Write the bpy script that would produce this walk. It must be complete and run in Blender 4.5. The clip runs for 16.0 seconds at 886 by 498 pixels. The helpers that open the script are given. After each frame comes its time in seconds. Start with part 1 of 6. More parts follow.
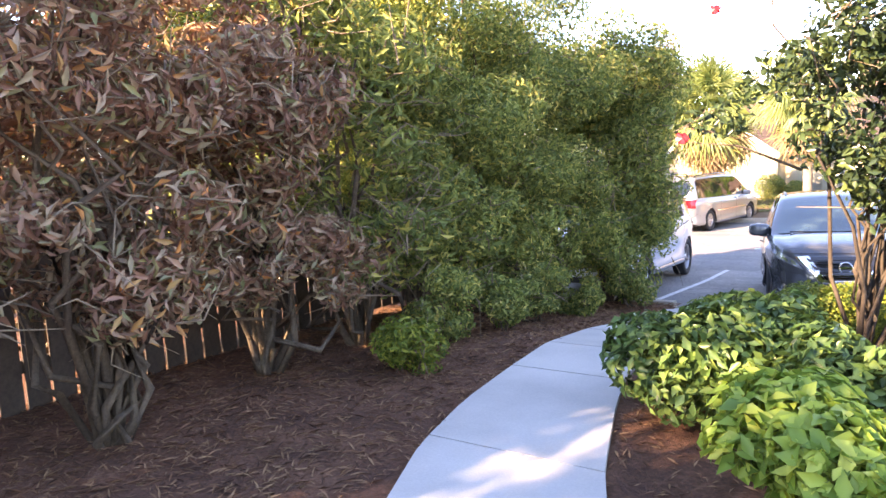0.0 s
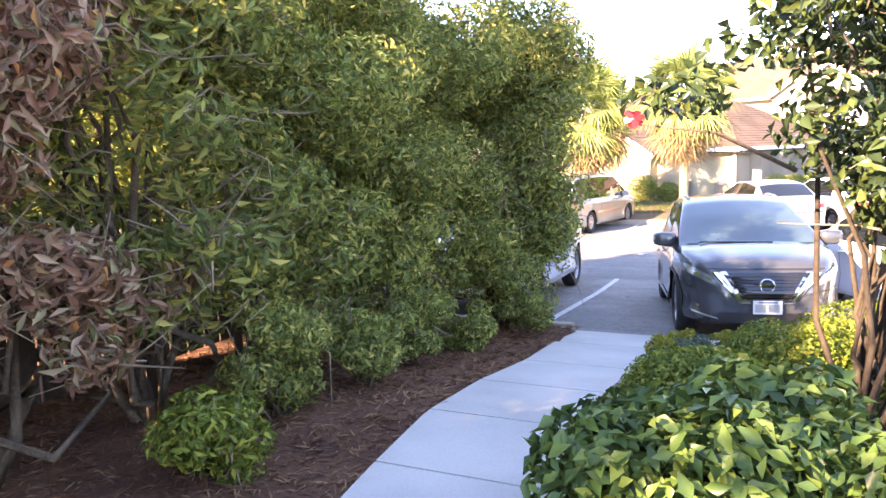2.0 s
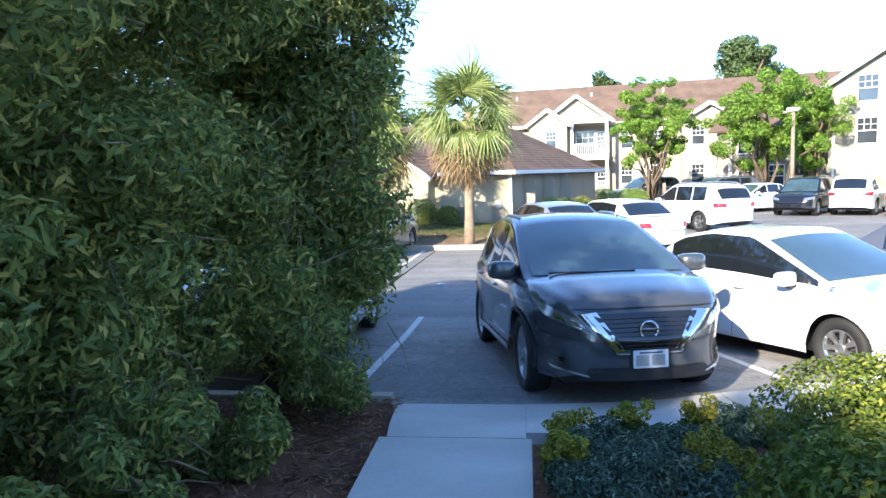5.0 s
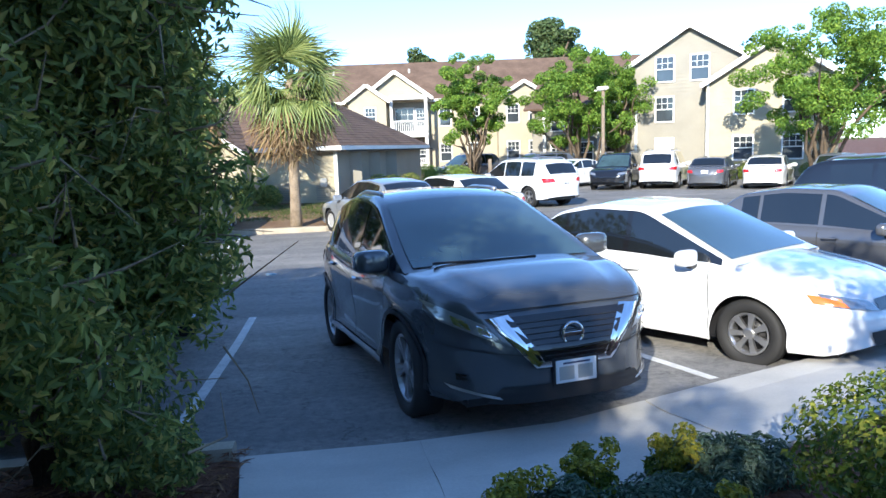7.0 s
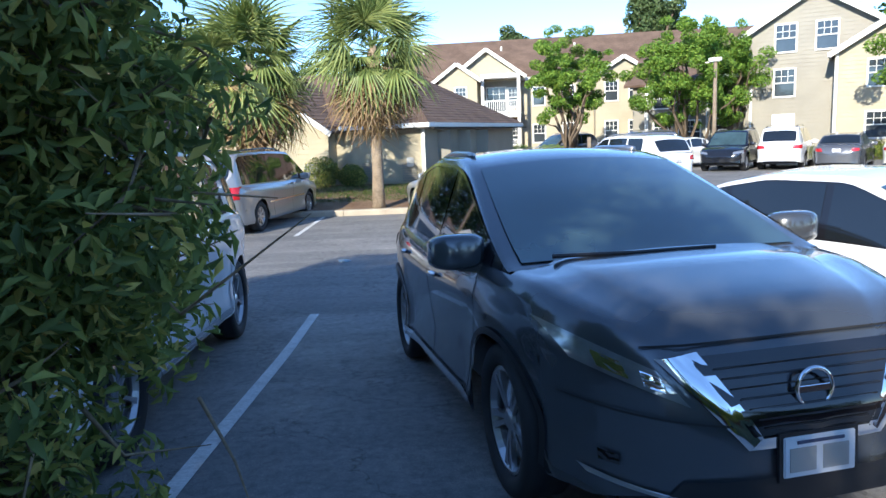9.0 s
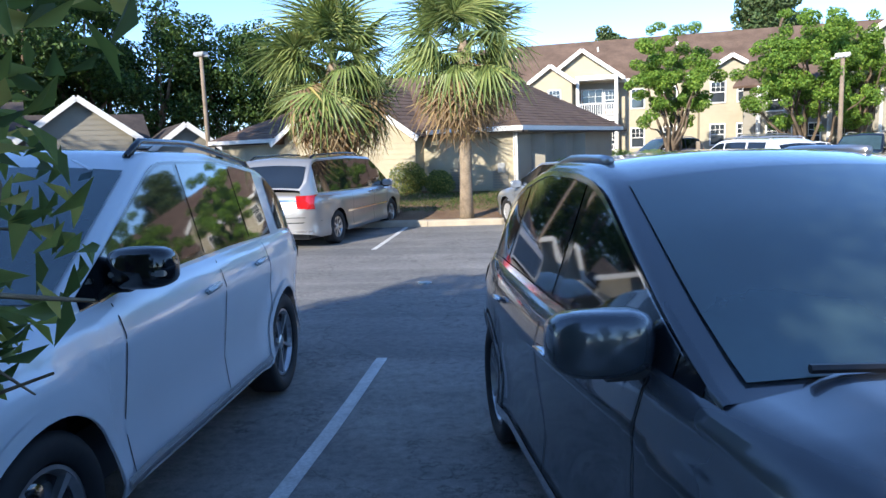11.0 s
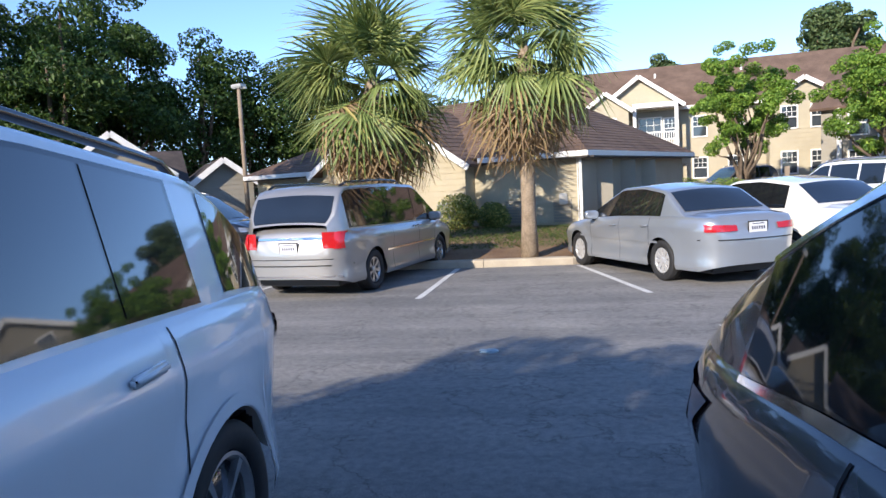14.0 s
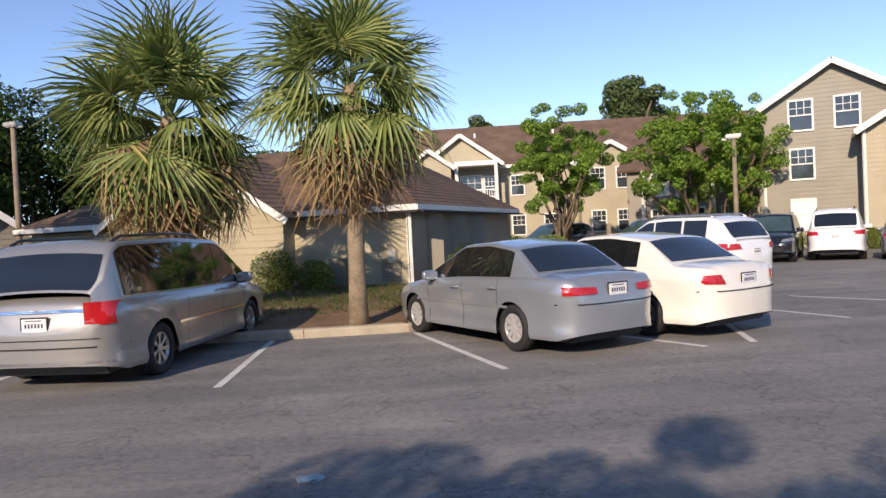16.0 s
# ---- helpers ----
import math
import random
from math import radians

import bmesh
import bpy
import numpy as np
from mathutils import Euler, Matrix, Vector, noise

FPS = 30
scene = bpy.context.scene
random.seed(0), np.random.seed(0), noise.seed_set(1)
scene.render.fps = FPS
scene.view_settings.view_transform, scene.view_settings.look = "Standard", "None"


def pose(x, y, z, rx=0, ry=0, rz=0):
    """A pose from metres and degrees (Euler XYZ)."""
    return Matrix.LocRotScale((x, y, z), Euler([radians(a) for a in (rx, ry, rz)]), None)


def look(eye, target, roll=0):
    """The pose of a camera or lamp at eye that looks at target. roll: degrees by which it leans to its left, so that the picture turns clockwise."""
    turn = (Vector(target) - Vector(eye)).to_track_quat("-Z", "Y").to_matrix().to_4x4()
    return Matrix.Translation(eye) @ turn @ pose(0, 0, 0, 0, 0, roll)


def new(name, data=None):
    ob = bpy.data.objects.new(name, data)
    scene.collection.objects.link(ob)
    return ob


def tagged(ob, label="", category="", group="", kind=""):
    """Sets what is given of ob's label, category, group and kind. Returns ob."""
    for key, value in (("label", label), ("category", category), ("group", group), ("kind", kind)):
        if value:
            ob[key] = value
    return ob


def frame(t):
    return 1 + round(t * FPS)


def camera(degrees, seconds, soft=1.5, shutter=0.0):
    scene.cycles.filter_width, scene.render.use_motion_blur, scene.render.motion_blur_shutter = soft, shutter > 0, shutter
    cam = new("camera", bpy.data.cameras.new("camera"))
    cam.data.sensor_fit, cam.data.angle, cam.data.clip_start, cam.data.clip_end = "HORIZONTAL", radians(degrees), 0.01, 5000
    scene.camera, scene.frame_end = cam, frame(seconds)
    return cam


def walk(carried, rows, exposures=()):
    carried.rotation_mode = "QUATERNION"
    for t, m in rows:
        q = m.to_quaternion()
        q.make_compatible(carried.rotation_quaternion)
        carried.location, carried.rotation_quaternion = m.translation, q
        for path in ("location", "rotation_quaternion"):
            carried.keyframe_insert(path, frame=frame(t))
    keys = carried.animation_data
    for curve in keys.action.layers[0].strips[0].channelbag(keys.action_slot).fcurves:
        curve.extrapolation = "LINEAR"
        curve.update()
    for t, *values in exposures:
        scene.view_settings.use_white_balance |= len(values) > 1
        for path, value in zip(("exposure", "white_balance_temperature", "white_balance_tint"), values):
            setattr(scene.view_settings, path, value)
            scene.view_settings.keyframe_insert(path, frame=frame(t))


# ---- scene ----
EXPOSURES = [(0.0, 3.35, 8600, 30), (2.5, 3.45, 8600, 31), (3.5, 3.2, 8200, 27), (4.3, 2.5, 7000, 16), (5.2, 2.0, 5900, 9), (8.0, 1.4, 5700, 7), (12.5, 1.3, 5850, 12), (14.0, 1.1, 6000, 14), (16.0, 0.55, 6900, 18)]
cam = camera(64.0, 16.0)
PATH = [
    (0, (3.791, -15.601, 2.520), (2.630, -13.988, 2.292), -3.36),
    (0.5, (3.511, -15.138, 2.510), (2.406, -13.485, 2.291), -2.90),
    (1, (3.251, -14.712, 2.500), (2.230, -13.004, 2.304), -3.25),
    (1.5, (3.054, -14.237, 2.490), (2.182, -12.450, 2.268), -2.72),
    (2, (2.838, -13.802, 2.480), (1.979, -12.014, 2.226), -2.24),
    (2.5, (2.651, -13.374, 2.472), (1.932, -11.529, 2.191), -2.70),
    (3, (2.451, -12.931, 2.414), (1.765, -11.076, 2.116), -2.70),
    (3.5, (2.234, -12.525, 2.397), (1.600, -10.645, 2.144), -3.10),
    (4, (2.044, -12.051, 2.360), (1.489, -10.138, 2.171), -2.80),
    (4.5, (1.833, -11.693, 2.307), (1.413, -9.746, 2.126), -2.10),
    (5, (1.716, -11.269, 2.256), (1.478, -9.293, 2.055), -1.70),
    (5.2, (1.678, -11.072, 2.259), (1.506, -9.090, 2.053), -1.60),
    (7.3, (1.244, -9.385, 2.096), (1.528, -7.426, 1.811), -1.90),
    (7.5, (1.272, -9.192, 2.055), (1.548, -7.232, 1.764), -2.00),
    (8, (1.290, -8.698, 1.985), (1.497, -6.731, 1.685), -2.00),
    (8.5, (1.316, -8.221, 1.943), (1.432, -6.248, 1.637), -2.00),
    (9, (1.348, -7.719, 1.883), (1.368, -5.743, 1.575), -2.20),
    (9.2, (1.330, -7.541, 1.854), (1.315, -5.566, 1.539), -2.60),
    (11.3, (1.215, -5.799, 1.843), (0.947, -3.836, 1.571), -2.20),
    (11.5, (1.177, -5.646, 1.841), (0.878, -3.686, 1.578), -2.30),
    (12, (1.099, -5.230, 1.824), (0.716, -3.281, 1.583), -2.60),
    (12.5, (1.040, -4.738, 1.706), (0.582, -2.803, 1.493), -2.80),
    (13, (0.916, -4.304, 1.689), (0.430, -2.373, 1.492), -3.00),
    (13.5, (0.832, -3.754, 1.665), (0.387, -1.813, 1.479), -3.10),
    (14, (0.709, -3.295, 1.633), (0.354, -1.335, 1.458), -3.10),
    (14.5, (0.624, -2.833, 1.623), (0.426, -0.850, 1.463), -2.90),
    (15, (0.574, -2.336, 1.646), (0.481, -0.343, 1.518), -2.80),
    (15.5, (0.509, -1.867, 1.639), (0.517, 0.131, 1.554), -2.90),
    (16, (0.500, -1.353, 1.624), (0.648, 0.641, 1.581), -2.80),
]
walk(cam, [(t, look(eye, target, roll)) for t, eye, target, roll in PATH], EXPOSURES)

# ---- world, sun, exposure ----
SUN_EL, SUN_AZ = radians(25), radians(27)      # light travels towards +y and +x
world = bpy.data.worlds.new("sky")
scene.world = world
world.use_nodes = True
wn = world.node_tree.nodes
sky = wn.new("ShaderNodeTexSky")
sky.sky_type = "NISHITA"
sky.sun_disc = False
sky.sun_elevation = SUN_EL
sky.sun_rotation = radians(180) + SUN_AZ
sky.altitude = 1000
sky.air_density, sky.dust_density, sky.ozone_density = 0.8, 0.0, 3.0
wn["Background"].inputs["Strength"].default_value = 0.15
world.node_tree.links.new(sky.outputs[0], wn["Background"].inputs["Color"])
sun = new("sun", bpy.data.lights.new("sun", "SUN"))
sun.data.energy, sun.data.angle, sun.data.color = 3.7, radians(0.6), (1.0, 0.86, 0.66)
sun.matrix_world = look((0, 0, 30), (math.sin(SUN_AZ) * math.cos(SUN_EL), math.cos(SUN_AZ) * math.cos(SUN_EL), 30 - math.sin(SUN_EL)))


# ---- materials ----
def mat(name, build):
    m = bpy.data.materials.new(name)
    m.use_nodes = True
    nt = m.node_tree
    build(nt, nt.nodes["Principled BSDF"])
    return m


def noise_fac(nt, scale, detail=4.0, rough=0.55, stretch=None):
    co = nt.nodes.new("ShaderNodeTexCoord")
    n = nt.nodes.new("ShaderNodeTexNoise")
    n.inputs["Scale"].default_value, n.inputs["Detail"].default_value, n.inputs["Roughness"].default_value = scale, detail, rough
    src = co.outputs["Object"]
    if stretch:
        mp = nt.nodes.new("ShaderNodeMapping")
        mp.inputs["Scale"].default_value = stretch
        nt.links.new(src, mp.inputs["Vector"])
        src = mp.outputs["Vector"]
    nt.links.new(src, n.inputs["Vector"])
    return n.outputs["Fac"]


def ramp(nt, fac, stops):
    r = nt.nodes.new("ShaderNodeValToRGB")
    while len(r.color_ramp.elements) < len(stops):
        r.color_ramp.elements.new(0.5)
    for e, (p, c) in zip(r.color_ramp.elements, stops):
        e.position, e.color = p, (*c, 1)
    nt.links.new(fac, r.inputs["Fac"])
    return r.outputs["Color"]


def blend(nt, a, b, fac, kind="MIX"):
    x = nt.nodes.new("ShaderNodeMix")
    x.data_type, x.blend_type = "RGBA", kind
    for sock, v in ((x.inputs[6], a), (x.inputs[7], b), (x.inputs[0], fac)):
        if isinstance(v, (int, float)):
            sock.default_value = v
        elif isinstance(v, tuple):
            sock.default_value = (*v, 1)
        else:
            nt.links.new(v, sock)
    return x.outputs[2]


def bump(nt, bsdf, height, strength, dist=0.01):
    b = nt.nodes.new("ShaderNodeBump")
    b.inputs["Strength"].default_value, b.inputs["Distance"].default_value = strength, dist
    nt.links.new(height, b.inputs["Height"])
    nt.links.new(b.outputs[0], bsdf.inputs["Normal"])


def rough_two(name, c1, c2, big, fine, rough=0.85, bump_s=0.4, dist=0.01, dark=0.35, spec=0.4):
    """A surface with slow stains and a fine grain."""
    def build(nt, b):
        slow = ramp(nt, noise_fac(nt, big, 5), [(0.32, c1), (0.68, c2)])
        f = noise_fac(nt, fine, 6, 0.7)
        grain = ramp(nt, f, [(0.3, (1 - dark,) * 3), (0.7, (1.0, 1.0, 1.0))])
        nt.links.new(blend(nt, slow, grain, 1.0, "MULTIPLY"), b.inputs["Base Color"])
        b.inputs["Roughness"].default_value = rough
        b.inputs["Specular IOR Level"].default_value = spec
        bump(nt, b, f, bump_s, dist)
    return mat(name, build)


def plain(name, c, rough=0.5, metal=0.0, coat=0.0, var=0.08, scale=6.0):
    def build(nt, b):
        d = tuple(max(0, v * (1 - var)) for v in c)
        nt.links.new(ramp(nt, noise_fac(nt, scale, 5), [(0.35, d), (0.65, c)]), b.inputs["Base Color"])
        b.inputs["Roughness"].default_value, b.inputs["Metallic"].default_value = rough, metal
        b.inputs["Coat Weight"].default_value, b.inputs["Coat Roughness"].default_value = coat, 0.04
    return mat(name, build)


def leaf_mat(name, stops, trans=0.35, rough=0.5):
    """Leaves: each island takes its own colour; light passes through in part."""
    def build(nt, b):
        g = nt.nodes.new("ShaderNodeNewGeometry")
        col = ramp(nt, g.outputs["Random Per Island"], stops)
        patch = ramp(nt, noise_fac(nt, 1.1, 3), [(0.35, (0.72, 0.75, 0.7)), (0.65, (1.0, 1.0, 1.0))])
        col = blend(nt, col, patch, 1.0, "MULTIPLY")
        nt.links.new(col, b.inputs["Base Color"])
        b.inputs["Roughness"].default_value = rough
        b.inputs["Specular IOR Level"].default_value = 0.3
        t = nt.nodes.new("ShaderNodeBsdfTranslucent")
        nt.links.new(blend(nt, col, (1.0, 1.0, 0.45), 0.35, "MULTIPLY"), t.inputs["Color"])
        mx = nt.nodes.new("ShaderNodeMixShader")
        mx.inputs[0].default_value = trans
        nt.links.new(b.outputs[0], mx.inputs[1])
        nt.links.new(t.outputs[0], mx.inputs[2])
        nt.links.new(mx.outputs[0], nt.nodes["Material Output"].inputs["Surface"])
    return mat(name, build)


def asphalt_build(nt, b):
    slow = ramp(nt, noise_fac(nt, 0.3, 7, 0.66), [(0.3, (0.18, 0.18, 0.181)), (0.55, (0.26, 0.255, 0.248)), (0.75, (0.38, 0.366, 0.34))])
    streak = ramp(nt, noise_fac(nt, 1.0, 5, 0.6, (0.12, 1.3, 1)), [(0.35, (0.8, 0.8, 0.8)), (0.7, (1.25, 1.22, 1.18))])
    fine = noise_fac(nt, 160, 3, 0.7)
    col = blend(nt, slow, streak, 1.0, "MULTIPLY")
    col = blend(nt, col, ramp(nt, fine, [(0.35, (0.62, 0.62, 0.62)), (0.6, (1.0, 1.0, 1.0)), (0.74, (1.7, 1.68, 1.6))]), 1.0, "MULTIPLY")
    mid = ramp(nt, noise_fac(nt, 14, 6, 0.75), [(0.36, (0.74, 0.74, 0.75)), (0.5, (1.0, 1.0, 1.0)), (0.66, (1.22, 1.2, 1.15))])
    col = blend(nt, col, mid, 1.0, "MULTIPLY")
    crack = ramp(nt, noise_fac(nt, 0.45, 9, 0.62), [(0.4955, (1.0, 1.0, 1.0)), (0.5, (0.5, 0.5, 0.5)), (0.5045, (1.0, 1.0, 1.0))])
    col = blend(nt, col, crack, 1.0, "MULTIPLY")
    nt.links.new(col, b.inputs["Base Color"])
    b.inputs["Roughness"].default_value = 0.8
    b.inputs["Specular IOR Level"].default_value = 0.35
    bump(nt, b, fine, 0.5, 0.006)


M_ASPHALT = mat("asphalt", asphalt_build)
M_CONCRETE = rough_two("concrete", (0.46, 0.45, 0.42), (0.6, 0.58, 0.54), 1.3, 60, 0.9, 0.25, 0.004, 0.16)
M_KERB = rough_two("kerb_concrete", (0.36, 0.31, 0.24), (0.5, 0.44, 0.34), 2.0, 50, 0.9, 0.3, 0.005, 0.25)
M_JOINT = plain("joint", (0.09, 0.08, 0.07), 0.95)
M_PAINTLINE = rough_two("line_paint", (0.62, 0.62, 0.6), (0.82, 0.82, 0.8), 5.0, 40, 0.7, 0.2, 0.003, 0.35)
M_MULCH = rough_two("mulch", (0.14, 0.062, 0.038), (0.32, 0.15, 0.085), 2.2, 34, 0.95, 1.0, 0.03, 0.65)
M_SOIL = rough_two("soil_grass", (0.06, 0.075, 0.03), (0.14, 0.12, 0.06), 0.6, 14, 0.95, 0.8, 0.03, 0.5)
M_NEEDLE = leaf_mat("pine_straw", [(0.0, (0.09, 0.04, 0.025)), (0.5, (0.24, 0.11, 0.06)), (1.0, (0.42, 0.24, 0.13))], 0.1, 0.7)
M_GRASS = leaf_mat("grass", [(0.0, (0.05, 0.09, 0.02)), (1.0, (0.16, 0.2, 0.05))], 0.3)
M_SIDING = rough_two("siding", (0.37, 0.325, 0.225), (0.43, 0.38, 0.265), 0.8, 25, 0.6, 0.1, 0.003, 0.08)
# greyer siding; also the shaded copy of the tan siding on walls out of the sun
M_SIDING_GREY_SHADED = rough_two("grey_and_shaded_siding", (0.26, 0.24, 0.195), (0.3, 0.278, 0.225), 0.8, 25, 0.6, 0.1, 0.003, 0.08)
M_TRIM = plain("white_trim", (0.78, 0.77, 0.73), 0.5)
# near-black soffit colour holds the shade under the eaves
M_EAVE_SHADE = plain("eave_shade", (0.035, 0.03, 0.026), 0.7)
M_SHINGLE = rough_two("shingle", (0.13, 0.085, 0.06), (0.21, 0.14, 0.10), 1.0, 18, 0.9, 0.6, 0.01, 0.4)
# darker copy of the shingle that carries the trees' shade on the low houses
M_SHINGLE_SHADED = rough_two("shaded_shingle", (0.05, 0.042, 0.04), (0.10, 0.08, 0.07), 1.0, 18, 0.9, 0.6, 0.01, 0.4)
M_WOOD = rough_two("weathered_wood", (0.22, 0.17, 0.12), (0.36, 0.29, 0.21), 1.5, 30, 0.85, 0.5, 0.006, 0.35)
M_BARK = rough_two("bark", (0.11, 0.08, 0.055), (0.24, 0.18, 0.12), 3.0, 40, 0.95, 1.0, 0.02, 0.5)
M_PALMBARK = rough_two("palm_bark", (0.25, 0.19, 0.13), (0.42, 0.33, 0.23), 4.0, 30, 0.95, 1.0, 0.02, 0.45)
M_TWIG = rough_two("pale_twig", (0.2, 0.15, 0.1), (0.38, 0.3, 0.2), 5.0, 40, 0.9, 0.5, 0.01, 0.4)
M_RUBBER = plain("tyre_rubber", (0.018, 0.018, 0.019), 0.75)
M_BLACK = plain("black_plastic", (0.014, 0.014, 0.016), 0.4)
M_GLOSSBLACK = plain("gloss_black", (0.01, 0.01, 0.012), 0.08, 0, 0.6)
M_CHROME = plain("chrome", (0.82, 0.82, 0.84), 0.09, 1.0, 0, 0.03)
M_ALLOY = plain("alloy", (0.55, 0.55, 0.56), 0.3, 0.9)
M_HUBCAP = plain("silver_hubcap", (0.6, 0.6, 0.6), 0.38, 0.5)
M_RED = plain("red_lens", (0.42, 0.012, 0.015), 0.12, 0, 0.8)
M_DARKRED = plain("dark_red_lens", (0.16, 0.006, 0.01), 0.1, 0, 0.9)
M_AMBER = plain("amber_lens", (0.7, 0.17, 0.02), 0.15, 0, 0.8)
M_LAMPGLASS = plain("lamp_glass", (0.4, 0.42, 0.45), 0.1, 0.6, 0.9, 0.3, 9)
M_PLATE = plain("plate_white", (0.72, 0.73, 0.74), 0.4)
M_INK = plain("plate_ink", (0.06, 0.07, 0.12), 0.5)
M_TINT = plain("tinted_glass", (0.012, 0.015, 0.018), 0.03, 0, 1.0, 0.3, 1)
M_SCREEN = plain("windscreen_glass", (0.055, 0.095, 0.1), 0.03, 0, 1.0, 0.4, 1.4)
M_WINDOW = plain("window_glass", (0.05, 0.06, 0.07), 0.05, 0, 0.6, 0.5, 0.6)
M_SEAM = plain("panel_gap", (0.012, 0.012, 0.013), 0.8)
M_FLOWER = plain("red_petal", (0.55, 0.015, 0.02), 0.5)
M_GALV = plain("grey_metal", (0.42, 0.42, 0.4), 0.5, 0.5)

PAINT = {
    "slate": plain("slate_blue_grey_paint", (0.072, 0.08, 0.092), 0.27, 0.35, 1.0, 0.05, 2),
    "white": plain("white_paint", (0.74, 0.76, 0.78), 0.25, 0.0, 1.0, 0.03, 2),
    "cream": plain("pearl_white_paint", (0.76, 0.74, 0.68), 0.25, 0.0, 1.0, 0.03, 2),
    "silver": plain("silver_paint", (0.36, 0.355, 0.35), 0.3, 0.55, 1.0, 0.05, 2),
    "bluesilver": plain("blue_silver_paint", (0.33, 0.36, 0.40), 0.3, 0.5, 1.0, 0.05, 2),
    "black": plain("black_paint", (0.012, 0.014, 0.02), 0.2, 0.2, 1.0, 0.05, 2),
    "grey": plain("grey_paint", (0.12, 0.125, 0.14), 0.25, 0.4, 1.0, 0.05, 2),
}


# ---- helpers of this place ----
def mesh_from(name, verts, faces, smooth=False):
    me = bpy.data.meshes.new(name)
    me.from_pydata([tuple(v) for v in verts], [], faces)
    if smooth:
        me.polygons.foreach_set("use_smooth", [True] * len(me.polygons))
    me.update()
    return me


def obj(name, me, material=None, parent=None, label="", m=None):
    if material is not None and not me.materials:
        me.materials.append(material)
    ob = new(name, me)
    if parent is not None:
        ob.parent = parent
    if m is not None:
        ob.matrix_basis = m
    if label:
        ob["label"] = label
    return ob


def thing(name, label, category, group="", kind="", m=None):
    ob = new(name)
    ob.empty_display_size = 0.2
    if m is not None:
        ob.matrix_basis = m
    return tagged(ob, label, category, group, kind)


def part(name, bm, material, parent, label="", m=None, smooth=False):
    me = bpy.data.meshes.new(name)
    bm.to_mesh(me)
    bm.free()
    if smooth:
        me.polygons.foreach_set("use_smooth", [True] * len(me.polygons))
    return obj(name, me, material, parent, label, m)


def box_bm(x0, y0, z0, x1, y1, z1, bevel=0.0, m=None, bm=None):
    own = bm or bmesh.new()
    vs = [own.verts.new((x, y, z)) for x in (x0, x1) for y in (y0, y1) for z in (z0, z1)]
    fs = [own.faces.new([vs[i] for i in f]) for f in ((0, 1, 3, 2), (4, 6, 7, 5), (0, 4, 5, 1), (2, 3, 7, 6), (0, 2, 6, 4), (1, 5, 7, 3))]
    if bevel:
        es = list({e for f in fs for e in f.edges})
        out = bmesh.ops.bevel(own, geom=es, offset=bevel, segments=2, affect="EDGES", clamp_overlap=True)
        vs = list({v for f in out["faces"] for v in f.verts} | {v for v in vs if v.is_valid})
    if m is not None:
        bmesh.ops.transform(own, matrix=m, verts=vs)
    return own


def tube(points, radii, seg=8, cap=True):
    """Vertices and faces of a tapered tube along points."""
    verts, faces = [], []
    pts = [Vector(p) for p in points]
    for i, p in enumerate(pts):
        d = (pts[min(i + 1, len(pts) - 1)] - pts[max(i - 1, 0)]).normalized()
        a = d.orthogonal().normalized() if abs(d.z) > 0.99 else d.cross(Vector((0, 0, 1))).normalized()
        b = d.cross(a)
        for k in range(seg):
            t = 2 * math.pi * k / seg
            verts.append(p + radii[i] * (a * math.cos(t) + b * math.sin(t)))
    for i in range(len(pts) - 1):
        for k in range(seg):
            k2 = (k + 1) % seg
            faces.append((i * seg + k, i * seg + k2, (i + 1) * seg + k2, (i + 1) * seg + k))
    if cap:
        faces.append(tuple(range(seg))[::-1])
        faces.append(tuple((len(pts) - 1) * seg + k for k in range(seg)))
    return verts, faces


def joined(lists):
    verts, faces = [], []
    for v, f in lists:
        o = len(verts)
        verts += list(v)
        faces += [tuple(i + o for i in q) for q in f]
    return verts, faces


def leaf_mesh(name, centres, normals, size, ratio, rng, spread=0.35, fold=0.18):
    """One mesh of many folded leaves; each is an island of its own."""
    n = len(centres)
    d = rng.normal(size=(n, 3))
    d -= normals * (d * normals).sum(1, keepdims=True)
    d /= np.linalg.norm(d, axis=1, keepdims=True) + 1e-9
    s = np.cross(normals, d)
    ln = size * (1 + spread * (rng.random((n, 1)) * 2 - 1))
    w = ln * ratio * 0.5
    base, tip = centres - d * ln * 0.5, centres + d * ln * 0.5
    up = normals * ln * fold
    mid = centres - d * ln * 0.05
    v = np.stack([base, mid + s * w + up, tip, mid - s * w + up], 1).reshape(-1, 3)
    idx = np.arange(n)[:, None] * 4
    f = np.concatenate([idx + np.array([[0, 1, 2]]), idx + np.array([[0, 2, 3]])], 1).reshape(-1)
    me = bpy.data.meshes.new(name)
    me.vertices.add(len(v))
    me.vertices.foreach_set("co", v.astype(np.float32).ravel())
    me.loops.add(len(f))
    me.loops.foreach_set("vertex_index", f.astype(np.int32))
    me.polygons.add(len(f) // 3)
    me.polygons.foreach_set("loop_start", np.arange(0, len(f), 3, dtype=np.int32))
    me.update(calc_edges=True)
    me.validate()
    return me


